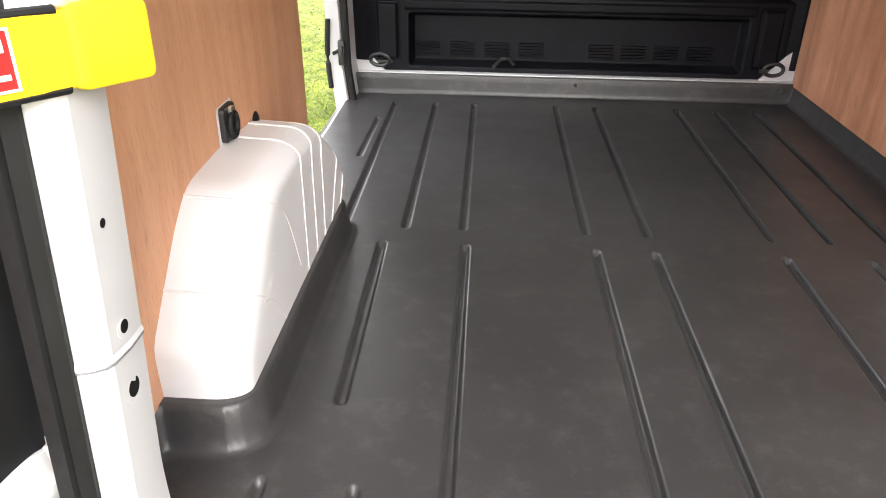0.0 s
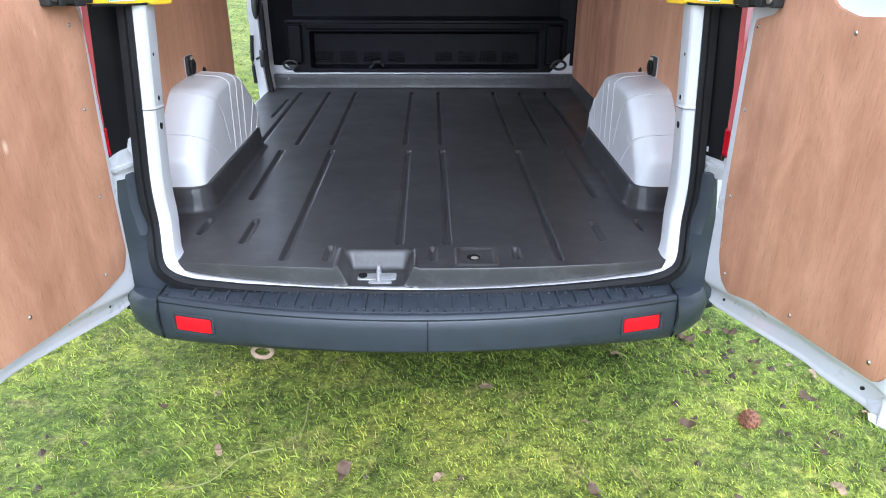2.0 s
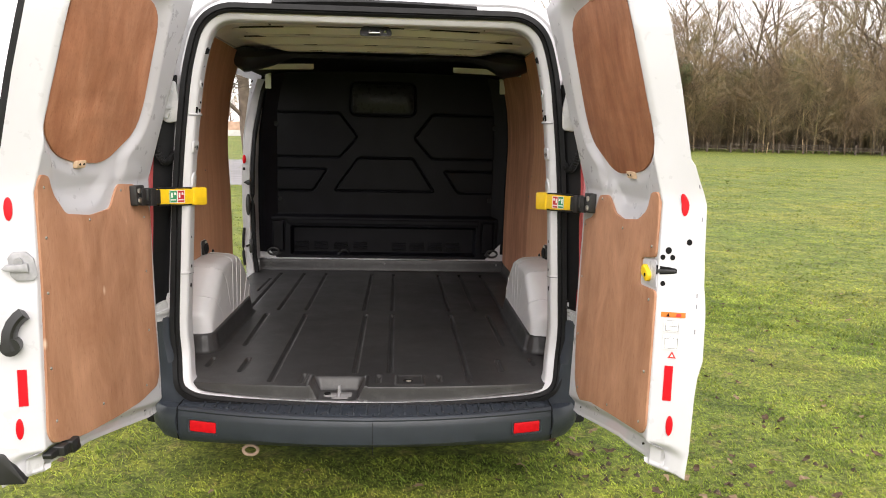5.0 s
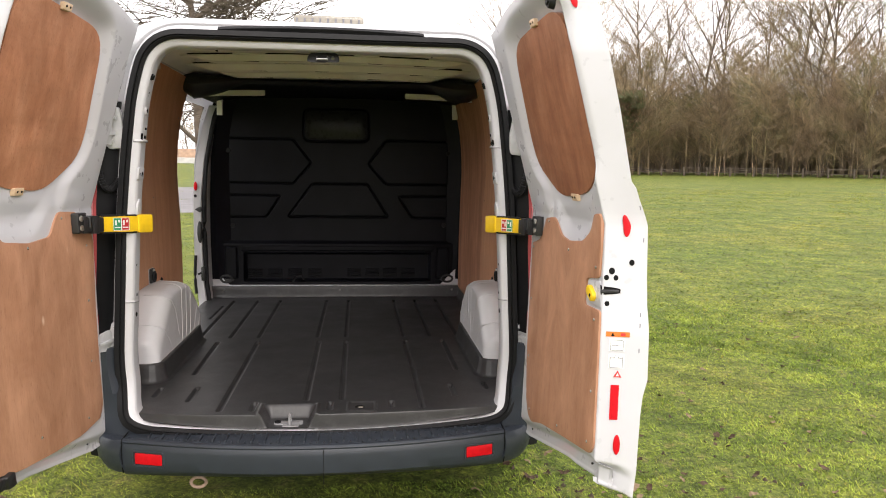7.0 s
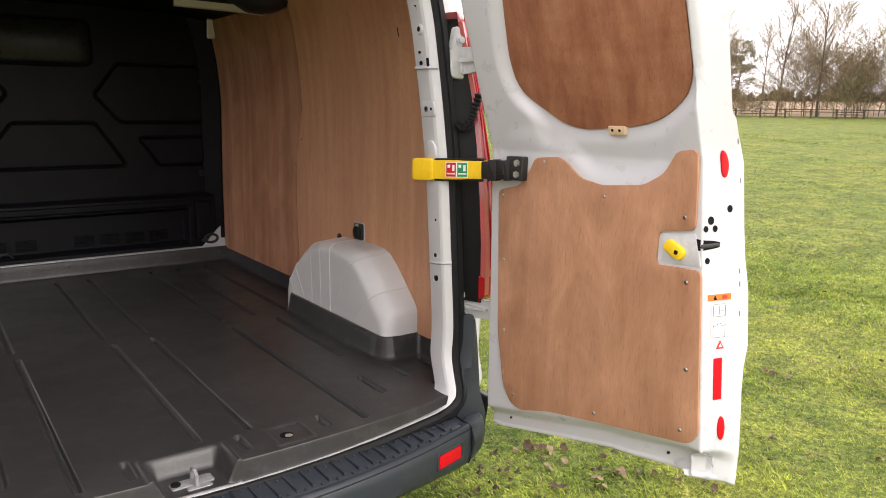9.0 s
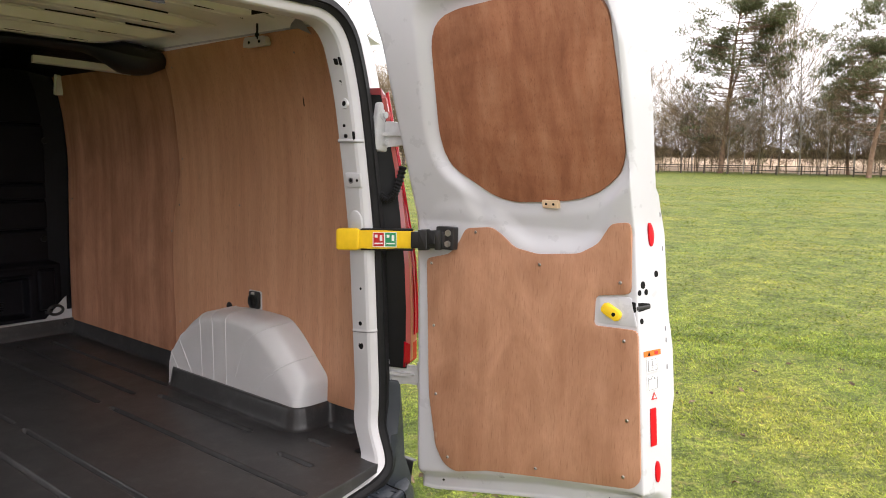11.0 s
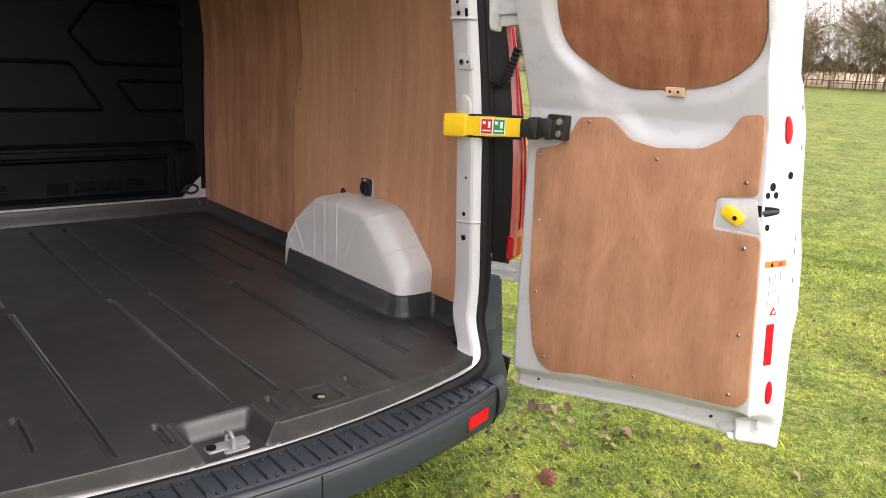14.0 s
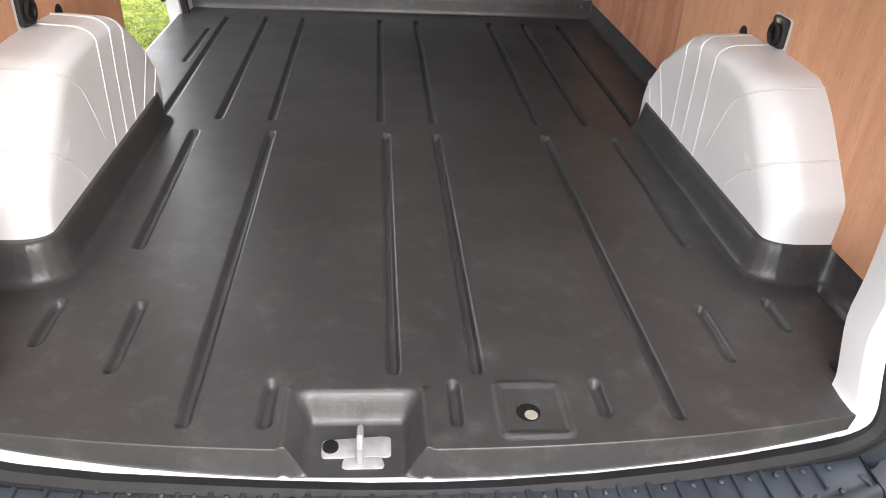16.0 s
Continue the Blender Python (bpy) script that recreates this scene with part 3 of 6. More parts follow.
PALELENS = plain("pale_lamp_lens", (.40, .075, .080), .14, coat=.35, vary=.08)
for s in (-1, 1):
    bm = bmesh.new()
    loops = []
    for z in (.765, .80, .95, 1.1, 1.25, 1.4, 1.52, 1.60, 1.63):
        t = max(0, z - 1.1) * .06
        xo = lamp_x(z)
        di, q = lamp_in(z)
        xi = min(.775 - max(0, z - .7) * .055, xo - di - .02)
        loops.append([(s * xi, .02 + t, z), (s * xi, -.025 + t, z), (s * (xi + .012), -.045 * q + t, z), (s * (xo - di + .002), -.096 * q + t, z), (s * (xo - .07), .04 + t, z)])
    loft(bm, loops, cap=True)
    lamp = part("tail_lamp", bm, HOUSING, van, "tall tail lamp, black inside with a red lens")
    bm = bmesh.new()
    loops = []
    for z in (.77, .79, .95, 1.1, 1.25, 1.4, 1.55, 1.62, 1.65):
        t = max(0, z - 1.1) * .06
        xo = lamp_x(z)
        di, q = lamp_in(z)
        k = q * .6 if z in (.77, 1.65) else q
        loops.append([(s * (xo - di), -.094 * q + t, z), (s * (xo - di + .009), -.106 * k + t, z), (s * (xo - .46 * di), -.080 * k + t, z), (s * (xo - .048), -.056 * k + t, z), (s * (xo - .038), -.01 + t, z), (s * (xo - .015), .08 + t, z), (s * (xo - .09), .08 + t, z)])
    loft(bm, loops, cap=True)
    lens = part("lens", bm, PALELENS, lamp, "pale clear lamp lens")
    bm = bmesh.new()
    loops = []
    for z in (.768, .785, .82, .845, .853):
        k = .8 if z in (.768, .853) else 1
        loops.append([(s * .798, -.091, z), (s * .807, -.106 * k, z), (s * .865, -.083 * k, z), (s * .880, -.058 * k, z), (s * .890, -.01, z), (s * .913, .08, z), (s * .83, .08, z)])
    loft(bm, loops, cap=True)
    part("red_lens", bm, REDLAMP, lamp, "deep red lower lamp lens")
    bm = bmesh.new()
    sweep(bm, [(s * (lamp_x(z) - .67 * lamp_in(z)[0]), -.0935 * lamp_in(z)[1] + max(0, z - 1.1) * .06, z) for z in np.linspace(.87, 1.58, 12)], circle(.003, 6))
    part("lens_line", bm, REDLAMP, lens)
    bm = bmesh.new()
    sweep(bm, [(s * (lamp_x(z) - .46 * lamp_in(z)[0]), -.080 * lamp_in(z)[1] + max(0, z - 1.1) * .06, z) for z in np.linspace(.87, 1.64, 14)], circle(.005, 6))
    part("lens_line", bm, REDLAMP, lens)
    for zc, up in ((1.51, 1), (.745, -1)):
        xb = .772 - max(0, zc - 1) * .05 - (JAMB if s < 0 else 0)
        bm = bmesh.new()  # casting bolted to the body
        plate(bm, rounded([(-.020, -.050), (.030, -.058), (.050, -.030), (.046, .030), (.030, .062 + .03 * (up > 0)), (-.006, .070 + .03 * (up > 0)), (-.022, .02)], .014), 0, .020, lambda u, v, w: (s * (xb + u), -.012 - w, zc + v * 1.0), bevel=.006)
        hinge = part("hinge", bm, CASTING, van, "grey-white cast door hinge")
        bm = bmesh.new()  # arm reaching back to the door
        plate(bm, rounded([(-.020, -.036), (.03, -.040), (.085, -.030), (.118, -.034), (.118, .034), (.085, .028), (.03, .040), (-.020, .036)], .012), -.008, .008, lambda u, v, w: (s * (xb + .020 + u * .30 + w), -.018 - u, zc + v), bevel=.004)
        plate(bm, rounded([(.0, -.006), (.10, -.004), (.10, .004), (.0, .006)], .003), -.019, .0, lambda u, v, w: (s * (xb + .020 + u * .30 + w), -.018 - u, zc + v), bevel=.002)
        part("arm", bm, CASTING, hinge)
        for k, (z0, z1, r) in enumerate(((-.046, -.018, .0155), (-.016, .016, .0125), (.018, .046, .0155))):
            bm = bmesh.new()
            cyl(bm, (s * (xb + .056), -.140, zc + z0), (s * (xb + .056), -.140, zc + z1), r, 16)
            bmesh.ops.bevel(bm, geom=[e for e in bm.edges if abs(e.verts[0].co.z - e.verts[1].co.z) < 1e-5], offset=.003, segments=2, affect="EDGES")
            part("knuckle", bm, CASTING, hinge)
        for bu, bv in ((.012, .038 + .02 * (up > 0)), (.022, -.026)):
            bm = bmesh.new()
            cyl(bm, (s * (xb + bu), -.031, zc + bv), (s * (xb + bu), -.034, zc + bv), .0165, 18)
            cyl(bm, (s * (xb + bu), -.033, zc + bv), (s * (xb + bu), -.041, zc + bv), .0105, 6)
            part("bolt", bm, CASTING, hinge)
    # ribbed cable sleeve
    bm = bmesh.new()
    pts = [(s * (.735 + .055 * k), -.01 - .075 * k - .012 * math.sin(k * 3.1), 1.345 - .05 * math.sin(k * 3.14) + .07 * k * k) for k in np.linspace(0, 1, 30)]
    loops = []
    dense = [Vector(pts[i]).lerp(Vector(pts[i + 1]), k / 3) for i in range(len(pts) - 1) for k in range(3)]
    for i, p in enumerate(dense):
        t = (dense[min(i + 1, len(dense) - 1)] - dense[max(i - 1, 0)]).normalized()
        e1 = t.cross(Vector((0, 0, 1))).normalized()
        e2 = e1.cross(t)
        r = .0100 + .003 * (i % 4 < 2)
        loops.append([tuple(p + e1 * a + e2 * c) for a, c in circle(r, 10)])
    loft(bm, loops, cap=True)
    part("cable_sleeve", bm, RUBBER, van, "black ribbed cable sleeve")

# holes, bosses, slots and joints in the white door frame
def jamb(s, z, dy=0.0, proud=0.0):
    """A place on the inner face of the rear door frame."""
    x = float(np.interp(z, (.55, .65, 1.32, 1.66, 1.75), (.726, .726, .688, .653, .624))) - proud
    return Vector((s * x + (JAMB if s < 0 else 0), dy + max(0, z - 1.1) * .06 - (.015 if s < 0 else 0), z))


def jamb_disc(s, z, dy, r, r2, p0, p1, mat, name, n=16):
    b = bmesh.new()
    cyl(b, jamb(s, z, dy, p0), jamb(s, z, dy, p1), r, n, r2)
    return part(name, b, mat, van)


def jamb_slot(s, z, dy, hy, hz):
    b = bmesh.new()
    plate(b, rounded([(-hy, -hz), (hy, -hz), (hy, hz), (-hy, hz)], min(hy, hz) * .6, 3), -.001, .0052, lambda u, v, w: jamb(s, z + v, dy + u, w))
    part("frame_slot", b, HOLE, van)


for s in (-1, 1):
    for z, dy, r in ((1.599, .006, .0085), (.911, .016, .0075), (.837, .017, .0115), (.576, .014, .0085)):
        jamb_disc(s, z, dy, r * 2.0, r * 1.7, .001, .0062, PRIMER, "frame_boss", 20)
        jamb_disc(s, z, dy, r * 1.25, r * 1.25, .004, .0066, PRIMER, "frame_boss", 20)
        jamb_disc(s, z, dy, r * .95, r * .95, .005, .0072, HOLE, "frame_hole")
    for z, dy, r in ((1.533, .020, .0045), (1.502, .018, .0065), (1.025, .010, .0045), (.646, .020, .0042)):
        jamb_disc(s, z, dy, r, r, .001, .0052, HOLE, "frame_hole", 12)
    for z, dy, hy, hz in ((1.722, .010, .006, .009), (1.722, -.008, .003, .012), (1.661, .012, .006, .007), (1.502, -.016, .003, .013)):
        jamb_slot(s, z, dy, hy, hz)
    bm = bmesh.new()  # raised pad with two holes
    plate(bm, rounded([(-.034, -.023), (.034, -.023), (.034, .023), (-.034, .023)], .010), 0, .0070, lambda u, v, w: jamb(s, 1.366 + v, .006 + u, w), bevel=.002)
    part("frame_pad", bm, PRIMER, van)
    jamb_disc(s, 1.366, .014, .0105, .0105, .005, .0078, GREYL, "frame_hole")
    jamb_disc(s, 1.366, .014, .0062, .0062, .006, .0084, HOLE, "frame_hole", 12)
    jamb_disc(s, 1.366, -.013, .0048, .0048, .005, .0078, HOLE, "frame_hole", 12)
    bm = bmesh.new()  # bulge above the check strap
    plate(bm, rounded([(-.026, -.030), (.026, -.030), (.026, .012), (.012, .030), (-.012, .030), (-.026, .012)], .012), 0, .0085, lambda u, v, w: jamb(s, 1.242 + v, .010 + u, w), bevel=.004)
    part("frame_bulge", bm, PRIMER, van)
    for z, tilt in ((1.487, 0), (.888, -.10), (.617, -.10)):  # joints between pressed pieces
        xr = jamb(1, z).x
        pts = [Vector((s * (xr + d - .0035) + (JAMB if s < 0 else 0), y + max(0, z - 1.1) * .06 - (.015 if s < 0 else 0), z + tilt * y)) for d, y in PROFILE[1:8]]
        bm = bmesh.new()
        sweep(bm, pts, [(-.0016, 0), (0, -.0035), (.0016, 0), (0, .0055)])
        jt = part("frame_joint", bm, PRIMER, van)
        bm = bmesh.new()
        sweep(bm, [p + Vector((0, 0, -.0036)) for p in pts], circle(.0014, 5))
        part("joint_line", bm, GREYL, jt)


# ---- load space ----
# moulded floor liner
U, V = np.meshgrid(np.linspace(-.905, .872, 620), np.concatenate([np.linspace(0, .0072, 26), .0072 + .9768 * np.linspace(0, 1, 400)[1:] ** 1.08, np.linspace(.984, 1, 24)[1:]]))
rear = -.143 + .055 * (np.clip(np.abs(U), 0, .70) / .68) ** 2.2
front = 2.405
Y = rear + V * (front - rear)
H = np.zeros_like(U)


def rib(x0, y0, x1, y1, w=.013, h=.0085):
    global H
    d = seg(U, Y, (x0, y0), (x1, y1))
    H -= 1.2 * h * (1 - step(d, w * .35, w * 1.08))


for x in (-.705, -.545, -.395, -.08, .075, .385, .53, .68):
    rib(x, 1.15, x + (-.004 if x < 0 else -.008), 2.26, .0115, .011 if x < .2 else .013)
for x in (-.385, -.066, .076, .389):
    rib(x, 1.045, x + .006, -.07 if abs(x) > .2 else .045, .0125, .012 if x < 0 else .014)
rib(-.592, 1.045, -.58, .44, .0125, .012)
rib(.59, 1.045, .594, .46, .0125, .012)
rib(-.75, 1.66, -.748, 2.06, .011, .006)
for x, y0, y1 in ((-.667, .125, .235), (-.521, .055, .23), (.539, .07, .215), (.684, .155, .235), (.816, .19, .28), (-.257, -.075, .012), (.038, -.075, .005), (.277, -.06, .003)):
    rib(x, y0, x, y1, .0125, .011)
pad = sdf(rounded([(.108, -.11), (.214, -.11), (.214, .004), (.108, .004)], .01), U, Y)
H += .004 * (1 - step(np.abs(pad), .003, .008))
# edge turned up against the walls and wheel arches
wall = np.minimum((.855 - U) * 2, (2.392 - Y) * 5)
wall = np.minimum(wall, np.where(Y < 1.20, (U + .855) * 2, 9))
arch_r = sdf(rounded([(.692, .325), (.95, .325), (.95, 1.165), (.692, 1.165)], .07), U, Y)
arch_l = sdf(rounded([(-.692, .31), (-.95, .31), (-.95, 1.155), (-.692, 1.155)], .07), U, Y)
arch = np.minimum(arch_r, arch_l) * 1.7
blend = np.clip(.5 + .5 * (wall - arch) / .06, 0, 1)
wall = wall * (1 - blend) + arch * blend - .06 * blend * (1 - blend)
up = 1 - step(wall, .001, .032)
H = H * step(wall, .02, .04) + .080 * up + .006 * (1 - step(wall, .03, .055)) * (1 - up)
# recess for the lower latch
tx = np.abs(U + .117)
tray = (1 - step(tx, .070, .106)) * (1 - step(Y, -.034, -.002))
H -= .050 * tray
H += .0045 * (1 - step(np.abs(tx - .108), .003, .010)) * (Y < .0)
Z = FL + H
# rear edge rolls down over the sill
drop = 1 - step(Y - rear, .0005, .0085)
Z -= (.056 - .034 * np.clip(np.abs(U) / .68, 0, 1) ** 2 - .02 * step(np.abs(U), .68, .72)) * drop * (1 - tray)
Z -= .12 * step(np.abs(U), .712, .728) * (1 - step(Y, .03, .055))
me = grid_mesh("floor_liner", np.stack([U, Y, Z], -1))
me.materials.append(LINER)
liner = tagged(new("floor_liner", me), "black moulded plastic floor liner with long ribs covering the load floor", "floor liner")
bm = bmesh.new()
cyl(bm, (.153, -.062, FL + .0005), (.153, -.062, FL + .002), .019, 20)
hole = part("drain_hole", bm, HOLE, liner)
bm = bmesh.new()
cyl(bm, (.156, -.069, FL + .0015), (.156, -.069, FL + .0028), .0105, 16)
part("hole_bottom", bm, HOLEM, hole)
bm = bmesh.new()
for x, y in ((-.80, 2.396), (.0, 2.396), (.80, 2.396)):
    bm = bmesh.new()
    cyl(bm, (x, y - .001, FL + .055), (x, y - .012, FL + .052), .007, 10)
    part("liner_screw", bm, SCREW, liner)

# lower latch in the recess
bm = bmesh.new()
plate(bm, rounded([(-.172, -.104), (-.064, -.104), (-.064, -.064), (-.074, -.061), (-.172, -.068)], .008), .4245, .4285, bevel=.0012)
plate(bm, rounded([(-.142, -.126), (-.072, -.126), (-.082, -.096), (-.134, -.096)], .012), .4240, .4275, bevel=.001)
GALV = plain("galvanised_steel", (.30, .30, .31), .55, metal=.4, vary=.15, scale=60)
strike = part("lower_striker", bm, GALV, van, "bare steel latch striker plate")
bm = bmesh.new()
sweep(bm, [(-.112, -.112, .427), (-.112, -.110, .452), (-.112, -.094, .460), (-.112, -.070, .456), (-.112, -.066, .427)], circle(.0055))
part("striker_loop", bm, GALV, strike)
bm = bmesh.new()
cyl(bm, (-.158, -.084, .428), (-.158, -.084, .433), .0125, 16)
cyl(bm, (-.158, -.084, .433), (-.158, -.084, .435), .007, 6)
part("bolt", bm, HOLE, strike)


# ---- wheel arches ----
ARCH_R = [0, .04, .05, .05, .08, .1, .05, .05, .05, .04, 0]
ARCH_OUT = rounded([(1.195, .47), (1.185, .60), (1.13, .68), (1.02, .775), (.93, .82), (.72, .835), (.535, .828), (.47, .785), (.325, .645), (.325, .60), (.33, .47)], ARCH_R, 6)
ARCH_IN = rounded([(1.180, .47), (1.172, .58), (1.115, .65), (1.0, .735), (.90, .785), (.72, .80), (.60, .79), (.54, .745), (.39, .60), (.365, .57), (.36, .47)], ARCH_R, 6)
R = .062


def denser(pts, n=6):
    """Adds points along the straight stretches."""
    return [tuple(Vector(a).lerp(Vector(b), k / n)) for a, b in zip(pts, pts[1:]) for k in range(n)] + [pts[-1]]


ARCH_OUT, ARCH_IN = denser(ARCH_OUT), denser(ARCH_IN)
TOP_IN = ([.36, .39, .54, .60, .72, .90, 1.0, 1.115, 1.172], [.55, .60, .745, .79, .80, .785, .735, .65, .58])


def arch_loop(s, a):
    """The arch's outline: a runs from the inner face (0) over the shoulder (1)."""
    g = a * math.pi / 2
    return [(s * (.703 + R * (1 - math.cos(g))), p[0] + (q[0] - p[0]) * math.sin(g), p[1] + (q[1] - p[1]) * math.sin(g)) for p, q in zip(ARCH_IN, ARCH_OUT)]


def wheel_arch(s):
    b = bmesh.new()
    lp = [arch_loop(s, k / 9) for k in range(10)]
    lp.append([(s * .885, y, z + .006) for x, y, z in lp[-1]])
    mid = [(s * .7028, .80 + (y - .80) * .9, .47 + (z - .47) * .92) for x, y, z in lp[0]]
    loft(b, [mid] + lp, closed=False)
    b.verts.ensure_lookup_table()
    b.faces.new([b.verts[i] for i in range(len(mid))])
    bmesh.ops.triangulate(b, faces=[f for f in b.faces if len(f.verts) > 4])
    ob = part("wheel_arch", b, PRIMER_LIT, van, "white painted metal wheel arch with pressed ribs")

    def shoulder(pts, y, z, n=8):
        j = min(range(len(ARCH_IN)), key=lambda i: math.hypot(ARCH_IN[i][0] - y, ARCH_IN[i][1] - z))
        pts += [arch_loop(s, k / n)[j] for k in range(n + 1)]
        pts.append((s * .86, ARCH_OUT[j][0], ARCH_OUT[j][1] + .005))

    # pressed ribs run up the inner face and over the shoulder
    for y0, y1 in ((1.085, 1.150), (.985, 1.085), (.925, .935), (.845, .848), (.760, .760)):
        r = bmesh.new()
        zi = float(np.interp(y1, *TOP_IN))
        pts = [(s * .7035, y0 + (y1 - y0) * k / 6, .53 + (zi - .53) * k / 6) for k in range(6)]
        shoulder(pts, y1, zi)
        sweep(r, pts, circle(.0028, 8, .0052), up=(0, 1, 0))
        part("rib", r, PRIMER_LIT, ob)
    # creases that wrap from the inner face round on to the rear slope
    for y0, y1, z0 in ((.70, .585, .60), (.58, .455, .545)):
        r = bmesh.new()
        zi = float(np.interp(y1, *TOP_IN))
        pts = [(s * .7035, y0 + (y1 - y0) * k, z0 + (zi - .01 - z0) * math.sin(k * 1.571)) for k in np.linspace(0, .93, 8)]
        shoulder(pts, y1, zi)
        sweep(r, pts, circle(.0020, 8, .0034), up=(0, 1, 0))
        part("crease", r, PRIMER_LIT, ob)
    r = bmesh.new()
    plate(r, rounded([(1.10, .66), (1.19, .62), (1.19, .72), (1.14, .72)], .008), 0, .01, lambda u, v, w: (s * (.846 - w), u, v), bevel=.002)
    part("arch_tab", r, PRIMER_LIT, ob)
    return ob


wheel_arch(1)
wheel_arch(-1)


# ---- plywood lining ----
def lining(s, y0, y1, z0, z1, inset, label, notch=None, top=None, mat=None):
    b = bmesh.new()
    pol = [(y0, z0), (y1, z0), (y1, z1 if top is None else top), (y0, z1)] if notch is None else notch
    plate(b, pol, 0, .006, lambda u, v, w: (s * (side_x(v) - inset - w), u, v), .09, .001)
    bmesh.ops.recalc_face_normals(b, faces=b.faces)
    return solid("plywood_lining", b, mat or PLYWALL, label, "wall lining", "plywood wall linings")


lab = "reddish brown plywood board lining the van wall"
board = {}
board[(1, False)] = lining(1, .10, 1.355, .55, 1.845, .006, lab, [(.10, .55), (1.345, .55), (1.345, .62), (1.346, 0.700), (1.353, 0.818), (1.359, 0.982), (1.352, 1.162), (1.320, 1.275), (1.301, 1.358), (1.304, 1.446), (1.309, 1.595), (1.301, 1.737), (1.301, 1.865), (.62, 1.875), (.30, 1.875), (.20, 1.85), (.10, 1.74)])
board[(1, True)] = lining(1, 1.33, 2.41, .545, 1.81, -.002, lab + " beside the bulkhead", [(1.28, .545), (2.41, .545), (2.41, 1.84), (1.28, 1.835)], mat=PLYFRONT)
board[(-1, False)] = lining(-1, .10, 1.37, .55, 1.845, .006, "plywood board lining the van wall beside the open side door", [(.10, .55), (1.375, .55), (1.375, 1.10), (1.36, 1.3), (1.37, 1.5), (1.40, 1.70), (1.42, 1.80), (1.42, 1.865), (.62, 1.875), (.30, 1.875), (.20, 1.85), (.10, 1.74)])
for s, pts in ((1, ((1.272, 1.76), (1.276, 1.42), (1.305, 1.22), (.86, 1.24), (1.31, .70), (1.37, 1.10), (2.35, 1.2), (.45, 1.80), (1.25, 1.80))), (-1, ((1.33, 1.2), (1.33, .75), (.86, 1.24), (1.33, 1.65)))):
    for y, z in pts:
        b = bmesh.new()
        cyl(b, (s * (side_x(z) - .010), y, z), (s * (side_x(z) - .0145), y, z), .005, 8, .003)
        part("screw", b, SCREW, board[(s, y > 1.36)])

b = bmesh.new()  # dark split in the veneer
plate(b, rounded([(.440, 1.585), (.446, 1.60), (.447, 1.64), (.443, 1.652), (.4405, 1.62)], .002), .0, .0008, lambda u, v, w: (side_x(v) - .0122 - w, u, v))
part("veneer_split", b, HOLE, board[(1, False)])

# lashing rings let into the ply above the wheel arches
for s in (-1, 1):
    b = bmesh.new()
    plate(b, rounded([(.705, .80), (.797, .80), (.795, .906), (.790, .910), (.716, .910), (.709, .906)], .006), 0, .008, lambda u, v, w: (s * (.8475 - w), u, v), bevel=.003)
    hk = solid("lashing_ring", b, PRIMER, "black lashing ring in a black cup above the wheel arch", "lashing ring", "lashing rings")
    b = bmesh.new()
    plate(b, rounded([(.720, .838), (.784, .838), (.785, .906), (.719, .906)], .012), 0, .012, lambda u, v, w: (s * (.841 - w), u, v), bevel=.003)
    part("cup", b, BLACK, hk)
    b = bmesh.new()
    sweep(b, [(s * .824, .752 + .021 * math.cos(a), .868 + .022 * math.sin(a)) for a in np.linspace(0, 2 * math.pi, 20, endpoint=False)], circle(.006), closed=True, up=(1, 0, 0))
    part("ring", b, RUBBER, hk)
    b = bmesh.new()
    box(b, s * .826 - .004, s * .826 + .004, .744, .760, .886, .904, .002)
    part("clamp", b, STEEL, hk)
    b = bmesh.new()
    ball(b, (s * .843, .93, .822), .022, .5, 1, .8)
    solid("grommet", b, RUBBER, "black rubber grommet behind the wheel arch", "grommet")


# ---- bulkhead ----
U, V = np.meshgrid(np.linspace(-.86, .86, 520), np.linspace(.52, 1.90, 420))
Hb = np.zeros_like(U)


def emboss(poly, h, r=.03, soft=.016, line=0.0):
    global Hb
    d = sdf(rounded(poly, r), U, V)
    Hb += h * (1 - step(d, -soft, 0))
    if line:
        Hb -= line * (1 - step(np.abs(d), .002, .0095))


emboss([(-.255, 1.572), (.205, 1.572), (.205, 1.80), (-.255, 1.80)], .010, .05, .010, .012)
for s in (1, -1):
    m = lambda pts: [(s * x, z) for x, z in pts]
    emboss(m([(.20, 1.42), (.325, 1.275), (.90, 1.275), (.90, 1.585), (.325, 1.585)]), .002, .02, .014, .016)
    emboss(m([(.415, 1.19), (.515, 1.035), (.90, 1.035), (.90, 1.19)]), .002, .02, .014, .016)
emboss([(-.365, 1.04), (.345, 1.04), (.195, 1.275), (-.195, 1.275)], .002, .02, .014, .016)
Hb += .030 * (1 - step(V, .845, .875))               # ledge low down
emboss([(-.675, .575), (.655, .575), (.655, .790), (-.675, .790)], -.058, .02, .022)
Hb += .008 * (1 - step(np.abs(V - .818), .012, .020)) * (U > -.69) * (U < .67)
for x0, x1 in ((-.80, -.715), (.695, .78)):  # boxes beside the vents
    emboss([(x0, .605), (x1, .605), (x1, .825), (x0, .825)], .012, .008, .008, .006)
Hb -= .028 * step(np.abs(U), .762, .782) * step(V, .88, .90) + .02 * step(np.abs(U), .80, .86)
P = np.stack([U * (1 - .03 * step(V, 1.5, 1.9)), 2.47 - Hb, V], -1)
me = grid_mesh("bulkhead", P)
me.materials.append(DARK)
bulk = tagged(new("bulkhead", me), "black moulded bulkhead with embossed shapes")
bulk.parent, bulk.matrix_parent_inverse = van, van.matrix_world.inverted()
